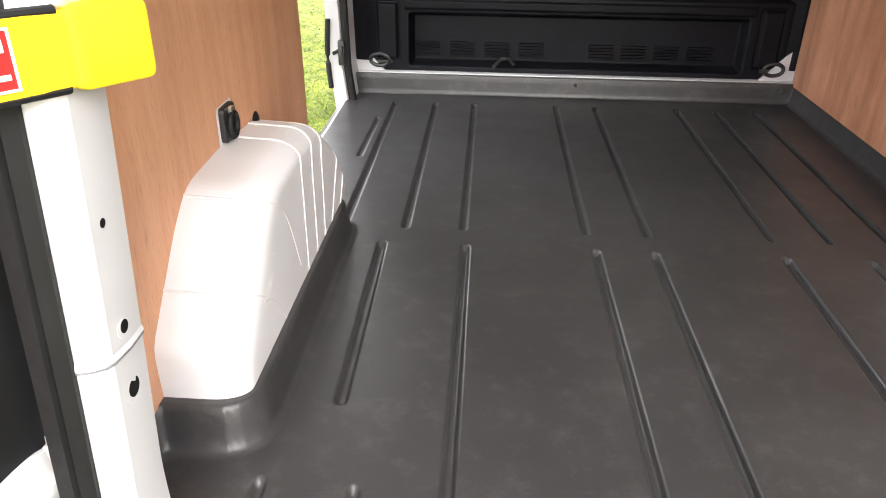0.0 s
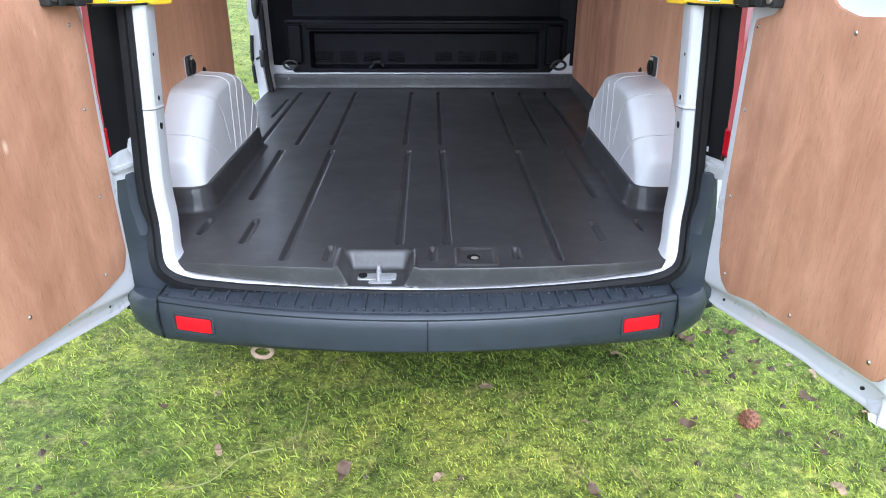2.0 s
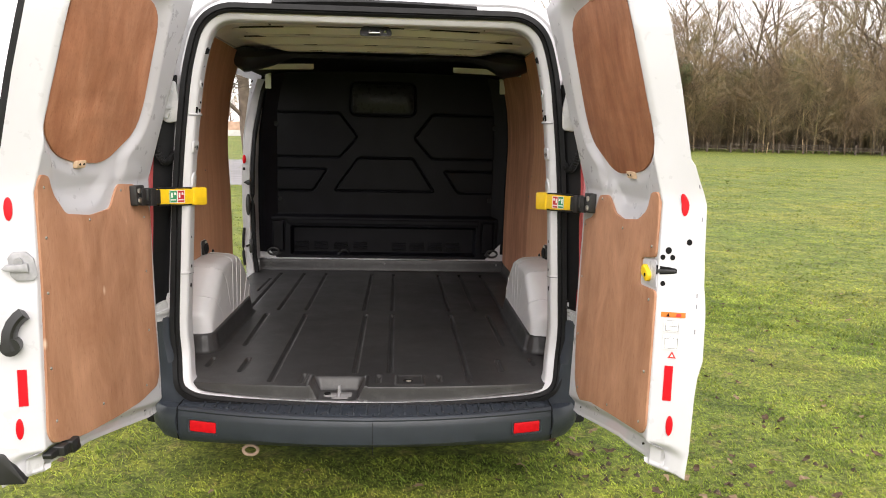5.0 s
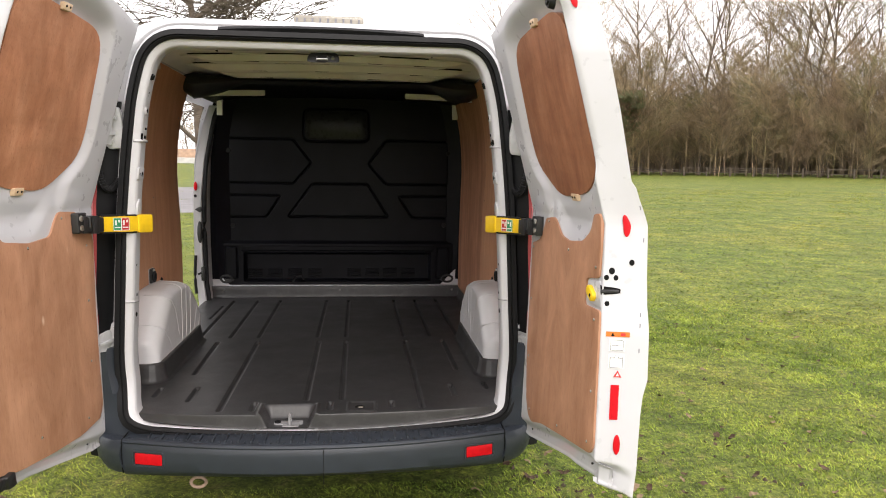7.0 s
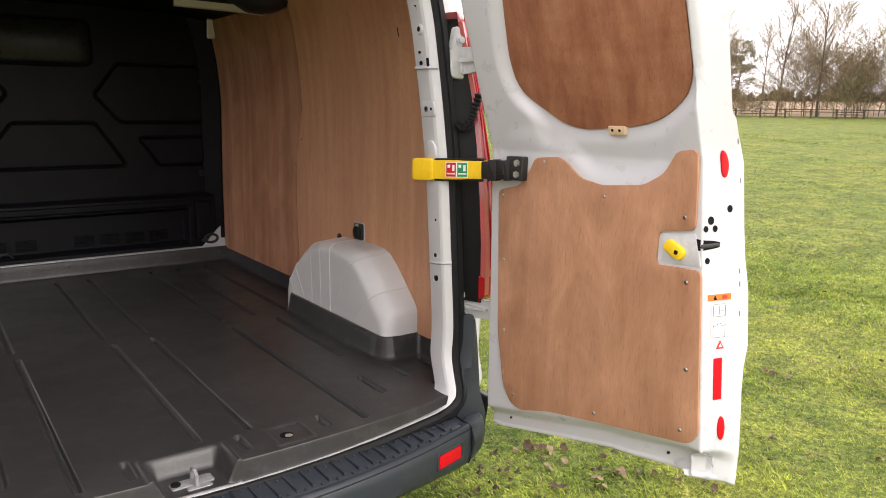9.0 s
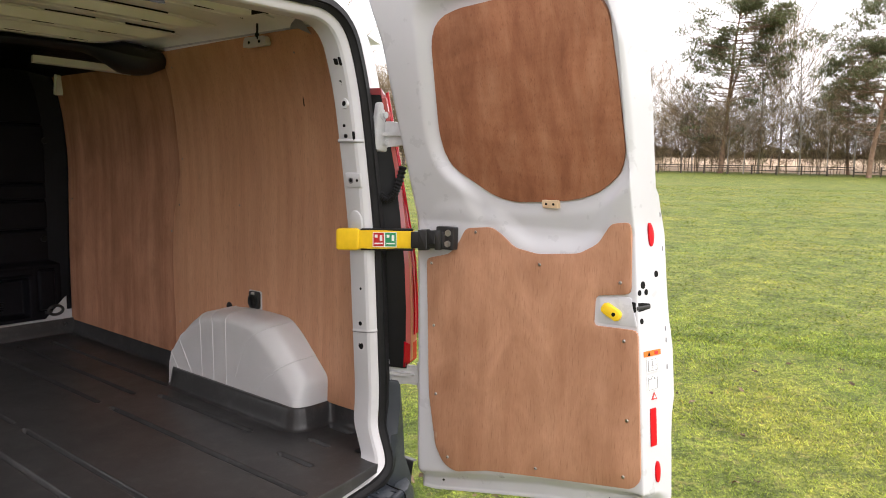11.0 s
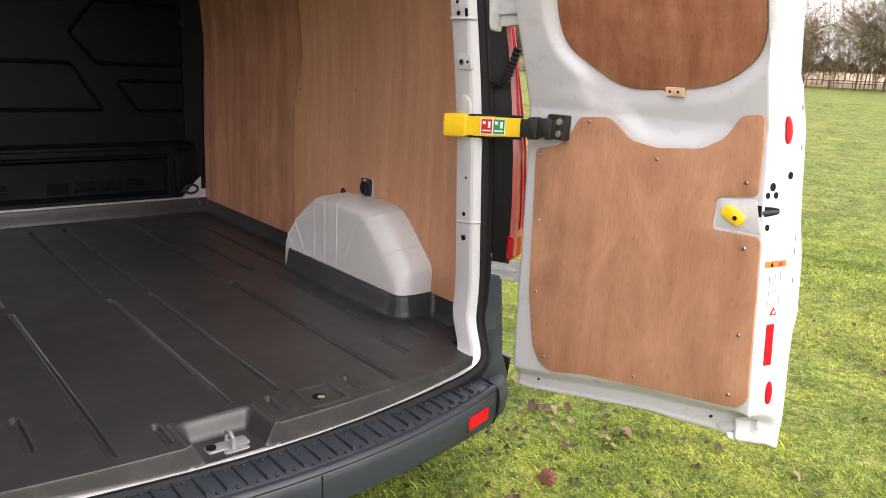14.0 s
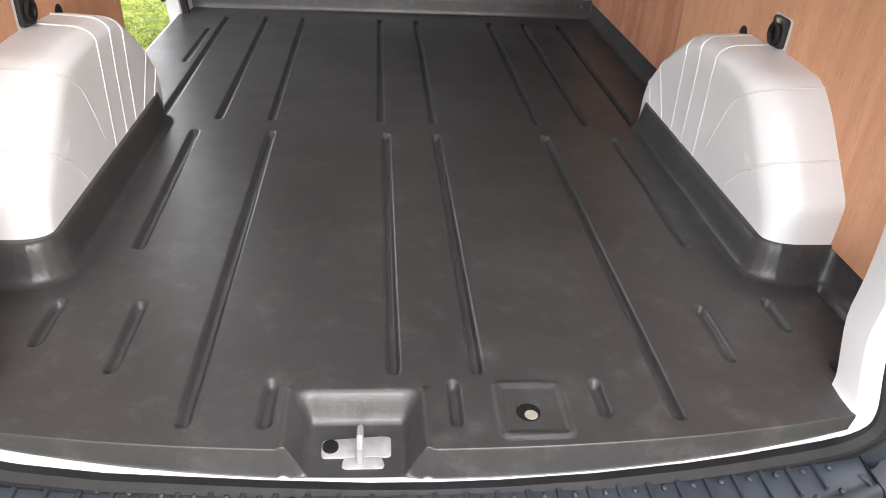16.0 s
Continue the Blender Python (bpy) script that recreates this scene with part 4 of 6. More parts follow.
bm = bmesh.new()
plate(bm, rounded([(-.235, 1.592), (.185, 1.592), (.185, 1.782), (-.235, 1.782)], .045), 0, .004, lambda u, v, w: (u * .99, 2.454 - w, v), bevel=.001)
part("bulkhead_window", bm, plain("dark_window_glass", (.010, .010, .010), .3, vary=.1, spec=.2), bulk, "dark glass window")
for i, x in enumerate((-.60, -.46, -.32, -.18, .10, .23, .36, .49)):
    for j in range(5):
        bm = bmesh.new()
        box(bm, x - .05, x + .05, 2.484, 2.497, .612 + j * .0125, .6175 + j * .0125, .0015, 1)
        part("vent_slat", bm, DARK, bulk)
for x in (-.79, .77):
    bm = bmesh.new()
    sweep(bm, [(x + .038 * math.cos(a), 2.425, .602 + .024 * math.sin(a)) for a in np.linspace(0, 2 * math.pi, 16, endpoint=False)], circle(.008), closed=True, up=(0, 1, 0))
    box(bm, x - .05, x + .05, 2.43, 2.45, .585, .60, .004)
    part("lashing_eye", bm, BLACK, bulk)
bm = bmesh.new()
sweep(bm, [(-.33, 2.43, .585), (-.32, 2.41, .60), (-.30, 2.40, .622), (-.27, 2.40, .625), (-.25, 2.41, .60)], circle(.007))
part("release_catch", bm, BLACK, bulk)
for x, z in ((-.745, .975), (.745, .985), (-.77, 1.5), (.77, 1.5)):
    bm = bmesh.new()
    cyl(bm, (x, 2.475, z), (x, 2.462, z), .019, 14, .015)
    part("plug", bm, RUBBER, bulk)
# pale sheet metal at the foot of the bulkhead
bm = bmesh.new()
box(bm, -.88, .86, 2.405, 2.46, .50, .5585, .003)
part("floor_rail", bm, PRIMER, van)
for s, xo in ((1, .856), (-1, .905)):
    bm = bmesh.new()
    plate(bm, [(s * xo, .553), (s * xo, .70), (s * (xo - .14), .553)], 0, .01, lambda u, v, w: (u, 2.438 - w, v))
    part("floor_gusset", bm, PRIMER, van)
# front closing of the shell above and beside the bulkhead
bm = bmesh.new()
box(bm, -.95, .95, 2.53, 2.55, .3, 1.9)
part("bulkhead_back", bm, HOLE, van)
for s in (-1, 1):
    bm = bmesh.new()
    loft(bm, [[(s * (side_x(z) - .10), 2.475, z), (s * (side_x(z) - .055), 2.45, z), (s * (side_x(z) - .01), 2.42, z), (s * (side_x(z) + .05), 2.43, z)] for z in (.60, .8, 1.1, 1.4, 1.6, 1.75, 1.86)], closed=False)
    part("bulkhead_edge", bm, DARK, van)

# front post of the side door opening
bm = bmesh.new()
loops = []
for z in (.42, .6, .9, 1.2, 1.45, 1.65, 1.80):
    x = -outer_x(z) + .02
    loops.append([(x - .015, 2.25 + .25 * max(0, z - 1.2), z), (x + .03, 2.27 + .25 * max(0, z - 1.2), z), (x + .05, 2.33 + .18 * max(0, z - 1.2), z), (x + .06, 2.44, z), (x + .02, 2.48, z), (x - .015, 2.46, z)])
loft(bm, loops, cap=True)
post = part("side_door_post", bm, PRIMER, van, "white post of the open side door")
bm = bmesh.new()
ball(bm, (-.950, 2.253, 1.255), .030, .42, .3, 1)
part("red_oval", bm, RED, post, "red oval reflector")
bm = bmesh.new()
ball(bm, (-.953, 2.253, 1.190), .010, 1, .5, 1)
part("buffer_dot", bm, RUBBER, post)
bm = bmesh.new()
plate(bm, rounded([(-.958, 1.10), (-.925, 1.118), (-.905, 1.10), (-.925, 1.078)], .004), 0, .02, lambda u, v, w: (u, 2.268 - w, v), bevel=.003)
part("latch_pointer", bm, BLACK, post)
bm = bmesh.new()
ball(bm, (-.930, 2.264, .946), .075, .24, .2, 1, 16, 12)
part("oval_grip", bm, BLACK, post, "black oval grip")
bm = bmesh.new()
box(bm, -.925, -.90, 2.25, 2.285, .615, .71, .006)
box(bm, -.918, -.905, 2.24, 2.26, .635, .69, .004)
part("lower_latch", bm, BLACK, post)
bm = bmesh.new()
sweep(bm, [(-.956 - .008 * math.sin(k * 3.1), 2.246, .79 - .26 * k) for k in np.linspace(0, 1, 9)], circle(.010))
cyl(bm, (-.945, 2.25, .66), (-.915, 2.262, .675), .007)
part("outer_lever", bm, RUBBER, post)
bm = bmesh.new()
sweep(bm, [(-outer_x(z) + .066, 2.295 + .22 * max(0, z - 1.2), z) for z in np.linspace(.46, 1.78, 20)], circle(.017))
part("side_door_seal", bm, RUBBER, post)
# open side door, slid back along the outside, and its lower track
bm = bmesh.new()
loft(bm, [[(-outer_x(z) - .07, y, z) for z in ZS[1:-2]] for y in (.36, .7, 1.2)], closed=False)
bmesh.ops.solidify(bm, geom=bm.faces[:], thickness=.05)
part("side_door", bm, PAINT, van)
bm = bmesh.new()
sweep(bm, [(-.885, y, .47) for y in np.linspace(1.15, 2.44, 14)], [(-.03, -.02), (.02, -.02), (.02, .0), (-.03, .0)])
part("step_edge", bm, PRIMER, van)


# ---- rear doors ----
FOLD = ((.50, .63, .80, .94, 1.06, 1.28, 1.48, 1.73, 1.90), (.915, .905, .889, .876, .860, .838, .832, .826, .802))  # where the free edge begins to turn
TURN = ((.5, 1.25, 1.6, 1.9), (76, 76, 73, 73))  # how far it turns outwards, in degrees
FLANGE = ((.50, .66, .72, .77, .90, .98, 1.25, 1.325, 1.34, 1.55, 1.75, 1.9), (.112, .114, .119, .130, .128, .119, .113, .107, .098, .109, .112, .112))  # its width


def door_place(s, swing, U, V, W):
    """Inner face of an open door: U metres from the hinge line, on round the fold; V up; W proud of the face."""
    U, V, W = np.asarray(U, float), np.asarray(V, float), np.asarray(W, float)
    f = np.interp(V, *FOLD)
    e, b, th = np.maximum(0, U - f), np.minimum(U, f), np.radians(np.interp(V, *TURN))
    tn = th * np.clip(e / .012, 0, 1)
    x = .775 + (np.minimum(V, 1.25) - .5) * .05 + (b - .33) * .07 - np.maximum(0, V - 1.25) * .25 + e * np.sin(th) - W * np.cos(tn) + (b - .25) * swing
    y = -(b + e * np.cos(th)) - W * np.sin(tn)
    return np.stack([s * x, y, V], -1)


def door_fn(s, swing):
    return lambda u, v, w: tuple(float(q) for q in door_place(s, swing, u, v, w))


def flange(fn):
    """Places on the turned edge: a metres from the fold."""
    return lambda a, v, w: fn(float(np.interp(v, *FOLD)) + a, v, w)


EDGE_H = ((.42, .222), (.54, .212), (.80, .200), (1.10, .182), (1.36, .165), (1.60, .150), (1.78, .140), (1.90, .114))
WINDOW = [(.37, 1.838), (.552, 1.853), (.70, 1.862), (.765, 1.845), (.802, 1.795), (.813, 1.662), (.822, 1.46), (.806, 1.406), (.737, 1.350), (.652, 1.328), (.484, 1.317), (.42, 1.332), (.276, 1.418), (.254, 1.501), (.272, 1.77), (.305, 1.818)]
WINDOW = rounded(WINDOW, .05, 4)
PANEL_H = [(.205, .90), (.186, 1.133), (.271, 1.154), (.302, 1.19), (.325, 1.235), (.412, 1.243), (.45, 1.222), (.492, 1.19), (.565, 1.178), (.69, 1.190), (.743, 1.22), (.779, 1.276), (.832, 1.283)]
PANEL_B = [(.902, .622), (.882, .594), (.627, .558), (.44, .529), (.33, .497), (.285, .512), (.252, .56), (.218, .72)]
SCOOP = [(.28, 1.42), (.335, 1.31), (.365, 1.265), (.43, 1.262), (.475, 1.22), (.51, 1.195), (.565, 1.185), (.69, 1.197), (.735, 1.225), (.765, 1.275), (.81, 1.40), (.70, 1.45), (.4, 1.45)]
SCOOP = rounded(SCOOP, .04, 3)


def rear_door(s, swing):
    fn = door_fn(s, swing)
    S, R = np.meshgrid(np.linspace(0, 1, 190), np.linspace(0, 1, 250) ** 1.2)
    v0 = .42 + R * 1.48
    uf = np.interp(v0, *FOLD) + np.interp(v0, *FLANGE)
    uh = np.interp(v0, *zip(*EDGE_H)) - (.062 if s < 0 else .046)
    Ug = uh + S * (uf - uh)
    vb = np.interp(Ug, (.15, .24, .45, .64, .80, .93, 1.0, 1.04), (.404, .410, .452, .489, .502, .503, .494, .478)) - (0 if s > 0 else .016)
    vt = 1.895 + .05 * np.sin(np.clip((Ug - .11) / .74, 0, 1) * 3.14)
    Vg = vb + R * (vt - vb)
    W = np.zeros_like(Ug)
    dw = sdf(WINDOW, Ug, Vg)
    ds = sdf(SCOOP, Ug, Vg)
    W -= (.022 + .020 * step(Vg, 1.74, 1.86)) * (1 - step(dw, .0, .045 + .035 * step(Vg, 1.76, 1.86))) * step(Vg, 1.2, 1.3) + .008 * (1 - step(dw, -.006, .001))
    W -= .014 * (1 - step(ds, -.045, .012)) * (1 - (1 - step(dw, .0, .045)))
    # the box ends in a rounded edge above the flat lip of the outer skin
    box_v = np.interp(Ug, (.20, .32, .60, .88, .97, 1.02), (.462, .486, .545, .580, .572, .555)) - (0 if s > 0 else .024)
    lip_w = np.interp(Ug, (.2, .70, .91, .95, 1.015, 1.04), (.024, .028, .058, .036, .003, 0))
    W -= lip_w * (1 - step(Vg, box_v - .026, box_v + .008))
    W += .003 * (1 - step(Vg - vb, .004, .010)) * (Ug < .98)
    W -= .018 * (1 - step(Ug - uh, .0, .02))
    brk = sdf(rounded([(.20, 1.16), (.36, 1.15), (.37, 1.25), (.33, 1.30), (.22, 1.29)], .04), Ug, Vg)
    W += .006 * (1 - step(brk, -.02, .03))
    P = door_place(s, swing, Ug, Vg, W)
    rim = [P[0, :], P[:, -1], P[-1, ::-1], P[::-1, 0]]
    me = grid_mesh("rear_door", P)
    door = new("rear_door", me)
    me.materials.append(PAINT)
    door.parent, door.matrix_parent_inverse = van, van.matrix_world.inverted()
    door["label"] = "white rear door standing open, lined with plywood"
    # outer skin and rim
    b = bmesh.new()
    loop = np.concatenate([r[:-1:3] for r in rim])
    lp0 = [tuple(p) for p in loop]
    cx, cz = loop[:, 1].mean(), loop[:, 2].mean()
    th = lambda p: .2 + .8 * (1 - float(step(-p[1], .40, .80)))
    # the rim runs outwards, and forwards behind the turned edge
    def rim_at(p, d, iy, iz):
        k = float(step(-p[1], .79, .86))
        t = d * th(p)
        return (p[0] + s * t * (1 - k) - s * .010 * k * (d > .05), p[1] + iy * (1 if p[1] > cx else -1) * (1 - k) + k * t * 1.4, p[2] + iz * (1 if p[2] > cz else -1))
    lp1 = [rim_at(p, .012, .004, .004) for p in lp0]
    lp2 = [rim_at(p, .055, .003, 0) for p in lp0]
    lp3 = [rim_at(p, .075, -.012, -.012) for p in lp0]
    loft(b, [lp0, lp1, lp2, lp3])
    f = b.faces.new([b.verts.new(p) for p in lp3])
    bmesh.ops.remove_doubles(b, verts=b.verts[:], dist=.0001)
    bmesh.ops.triangulate(b, faces=[q for q in b.faces if len(q.verts) > 4])
    part("door_skin", b, PAINT, door)
    # plywood over the lower half
    b = bmesh.new()
    if s > 0:
        pol = PANEL_H + [(.842, 1.098), (.745, 1.084), (.745, 1.012), (.752, 1.004), (.867, 1.007)] + PANEL_B
    else:
        pol = [(.176, .90), (.150, 1.135), (.165, 1.165), (.262, 1.240), (.375, 1.247), (.405, 1.215), (.44, 1.172), (.56, 1.163), (.70, 1.180), (.745, 1.228), (.790, 1.292), (.833, 1.300), (.840, 1.16), (.852, .98), (.884, .70), (.898, .60), (.880, .565), (.73, .527), (.54, .506), (.355, .494), (.215, .506), (.186, .55), (.186, .72)]
    plate(b, rounded(pol, .016, 3), -.012, .0065, fn, .07, .001)
    part("door_board", b, PLYDOOR, door, "reddish plywood board screwed over the lower door")
    b = bmesh.new()
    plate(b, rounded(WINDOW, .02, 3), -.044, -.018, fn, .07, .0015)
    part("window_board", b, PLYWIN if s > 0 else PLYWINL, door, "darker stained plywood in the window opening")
    for u, v in ((.55, 1.856), (.60, 1.318)):
        b = bmesh.new()
        plate(b, rounded([(u - .024, v - .011), (u + .024, v - .011), (u + .024, v + .011), (u - .024, v + .011)], .003), -.021, -.008, fn, 0, .002)
        clip = part("board_clip", b, CLIPW, door)
        for du in (-.011, .011):
            b = bmesh.new()
            plate(b, [(u + du + .0035 * math.cos(a), v + .0035 * math.sin(a)) for a in np.linspace(0, 5.5, 8)], -.0085, -.0065, fn)
            part("clip_screw", b, HOLE, clip)
    for u, v in ((.205, 1.12), (.225, .93), (.245, .72), (.36, 1.225), (.805, 1.262), (.812, 1.125), (.832, .975), (.855, .77), (.855, .62), (.575, 1.150), (.60, .577), (.30, .535)):
        b = bmesh.new()
        cyl(b, fn(u, v, .0062), fn(u, v, .0088), .0052, 10, .0035)
        part("board_screw", b, SCREW, door)
    # red reflectors on the free edge
    fe = flange(fn)
    b = bmesh.new()
    z0 = .703 if s > 0 else .683
    plate(b, [(.034, z0), (.057, z0), (.057, z0 + .098), (.034, z0 + .098)], .0004, .0024, fe, .012)
    part("red_strip", b, RED, door, "red reflective strip")
    for ca, cv, ra, rv in ((.058, .633 if s > 0 else .622, .0095, .028), (.060, 1.249 if s > 0 else 1.208, .0105, .031), (.052, 1.880, .0105, .031)):
        b = bmesh.new()
        plate(b, [(ca + ra * math.cos(a), cv + rv * math.sin(a)) for a in np.linspace(0, 2 * math.pi, 24, endpoint=False)], -.001, .0045, fe, 0, .001)
        part("red_oval", b, RED, door, "red oval reflector")
    # check strap anchor
    b = bmesh.new()
    plate(b, rounded([(.235, 1.168), (.300, 1.168), (.300, 1.236), (.235, 1.236)], .006), .008, .030, fn, 0, .003)
    plate(b, rounded([(.215, 1.182), (.245, 1.182), (.245, 1.222), (.215, 1.222)], .004), .016, .046, fn, 0, .003)
    anchor = part("strap_anchor", b, BLACK, door, "black steel strap anchor")
    for v in (1.186, 1.218):
        b = bmesh.new()
        cyl(b, fn(.282, v, .029), fn(.282, v, .036), .010, 6)
        part("anchor_bolt", b, STEEL, anchor)
    for u, v, w in ((.268, .446 if s > 0 else .43, -.024), (.80, .530 if s > 0 else .51, -.040)):
        b = bmesh.new()
        cyl(b, fn(u, v, w - .01), fn(u, v, w + .003), .0035, 8)
        part("drain_plug", b, RUBBER, door)
    return door, fn


door_r, fr = rear_door(1, 0.0)
door_l, fl = rear_door(-1, 0.022)

# lock side of the right-hand door
b = bmesh.new()
plate(b, rounded([(.752, 1.012), (.864, 1.014), (.842, 1.090), (.752, 1.082)], .008), -.010, .002, fr, 0, .002)
part("lock_plate", b, PAINT, door_r)
b = bmesh.new()
a0 = math.radians(-28)
pol = [(.795 + (u * math.cos(a0) - v * math.sin(a0)), 1.046 + (u * math.sin(a0) + v * math.cos(a0))) for u, v in rounded([(-.030, -.015), (.027, -.015), (.027, .015), (-.030, .015)], .015, 6)]
plate(b, pol, 0, .014, fr, 0, .004)
hd = part("inner_handle", b, YELLOW, door_r, "yellow plastic release handle")
b = bmesh.new()
plate(b, [(.803 + .0055 * math.cos(a), 1.042 + .0055 * math.sin(a)) for a in np.linspace(0, 6, 14)], .012, .0146, fr)
part("handle_recess", b, HOLE, hd)
fer, fel = flange(fr), flange(fl)
b = bmesh.new()
plate(b, rounded([(-.030, 1.050), (.028, 1.056), (.050, 1.059), (.050, 1.071), (.028, 1.075), (-.030, 1.080)], .003), -.002, .0016, fer, .012)
slot = part("latch_slot", b, HOLE, door_r, "dark latch slot")
b = bmesh.new()
plate(b, rounded([(.000, 1.058), (.046, 1.061), (.046, 1.069), (.000, 1.068)], .003), .001, .006, fer, 0, .0012)
part("latch_tongue", b, BLACK, slot)
for a, v, r in ((.078, 1.146, .0075), (.024, 1.121, .0085), (.010, 1.102, .0065), (.036, 1.102, .0068), (.014, 1.029, .0065)):
    b = bmesh.new()
    plate(b, [(a + r * math.cos(k), v + r * 1.15 * math.sin(k)) for k in np.linspace(0, 2 * math.pi, 16, endpoint=False)], -.002, .0012, fer)
    part("edge_hole", b, HOLE, door_r)
for v in (1.30, 1.21, 1.00, .97, .90):  # small marks along the hem
    b = bmesh.new()
    plate(b, [(.106, v - .006), (.1085, v - .006), (.1085, v + .006), (.106, v + .006)], -.001, .0012, fer)
    part("hem_mark", b, GREYL, door_r)
b = bmesh.new()
cyl(b, fr(.79, 1.872, -.004), fr(.79, 1.872, .014), .023, 20, .019)
cyl(b, fr(.79, 1.872, .010), fr(.79, 1.872, .020), .012, 16)
part("door_buffer", b, RUBBER, door_r, "round black rubber buffer")


def label_bar(door, fn, poly, mat, w=.0012, name="label"):
    b = bmesh.new()
    plate(b, poly, w - .001, w + .0006, fn)
    return part(name, b, mat, door)


def rect(u0, u1, v0, v1):
    return [(u0, v0), (u1, v0), (u1, v1), (u0, v1)]


label_bar(door_r, fer, rect(.014, .080, .937, .951), ORANGE, .0014, "warning_label")
label_bar(door_r, fer, [(.028, .939), (.038, .939), (.033, .949)], HOLE, .0026, "label_mark")
label_bar(door_r, fer, rect(.055, .068, .940, .948), REDL, .0026, "label_mark")
for v, hh in ((.914, .015), (.868, .018)):
    label_bar(door_r, fer, rect(.024, .068, v - hh - .002, v + hh + .002), WHITEL, .0014, "label")
    lines = [rect(.028, .064, v - hh, v - hh + .0013), rect(.028, .0293, v - hh, v + hh * .8), rect(.0627, .064, v - hh, v + hh * .8)]
    if hh < .016:
        lines += [rect(.031, .061, v + hh - .0013, v + hh), rect(.0455, .0463, v - hh * .7, v + hh * .7), rect(.032, .060, v - .002, v - .001)]
    else:
        lines += [rect(.028, .041, v + .009, v + .0103), rect(.051, .064, v + .009, v + .0103), [(.038, v + .010), (.0395, v + .010), (.045, v + .017), (.0435, v + .017)], [(.0525, v + .010), (.054, v + .010), (.0485, v + .017), (.047, v + .017)]]
    for q in lines:
        label_bar(door_r, fer, q, GREYL, .0026, "label_line")
label_bar(door_r, fer, [(.040, .823), (.062, .823), (.051, .842)], REDL, .0014, "label_mark")
label_bar(door_r, fer, [(.0465, .827), (.0555, .827), (.051, .835)], WHITEL, .0026, "label_mark")

# latch gear of the left-hand door
b = bmesh.new()
plate(b, rounded([(.874, 1.018), (.912, 1.018), (.924, 1.033), (.924, 1.080), (.910, 1.095), (.878, 1.095), (.866, 1.080), (.866, 1.033)], .003), -.006, .012, fl, 0, .003)
lk = part("side_latch", b, GALV, door_l, "zinc-plated octagonal latch with a bar")
b = bmesh.new()
plate(b, rounded([(.876, 1.044), (.930, 1.046), (.940, 1.053), (.930, 1.062), (.876, 1.066)], .004), .012, .026, fl, 0, .002)
cyl(b, fl(.898, 1.070, .012), fl(.898, 1.070, .020), .011, 12)
part("latch_bar", b, GALV, lk)
b = bmesh.new()
pts = [(.948, .838), (.951, .862), (.945, .888), (.933, .910), (.917, .927), (.904, .935)]
sweep(b, [fl(u, v, .020) for u, v in pts], [(-.019, -.012), (.019, -.013), (.020, .010), (.012, .015), (-.012, .015), (-.019, .010)], up=(1, 0, 0))
cyl(b, fl(.947, .850, -.004), fl(.947, .850, .036), .024, 16)
part("release_lever", b, BLACK, door_l, "black curved release lever")
b = bmesh.new()
for poly, w0, w1 in (([(.765, .515), (.905, .528), (.910, .545), (.865, .548), (.765, .535)], -.012, .012), ([(.775, .508), (.815, .508), (.82, .545), (.78, .548)], -.008, .022), ([(.835, .520), (.87, .522), (.872, .552), (.84, .552)], -.004, .026)):
    plate(b, rounded(poly, .006), w0, w1, fl, 0, .003)
part("bottom_latch", b, BLACK, door_l, "black bottom latch")
b = bmesh.new()
sweep(b, [fl(u + .006, v, -.012) for v, u in [(v, float(np.interp(v, *FOLD) + np.interp(v, *FLANGE))) for v in np.linspace(.5, 1.9, 30)]], [(-.012, -.008), (.012, -.008), (.014, .006), (-.006, .010)], up=(1, 0, 0))
part("edge_seal", b, RUBBER, door_l, "black rubber edge seal")
b = bmesh.new()
plate(b, rounded([(.965, .470), (1.035, .475), (1.035, .560), (1.010, .560)], .01), -.03, .004, fl, 0, .004)
part("corner_cap", b, BLACK, door_l)


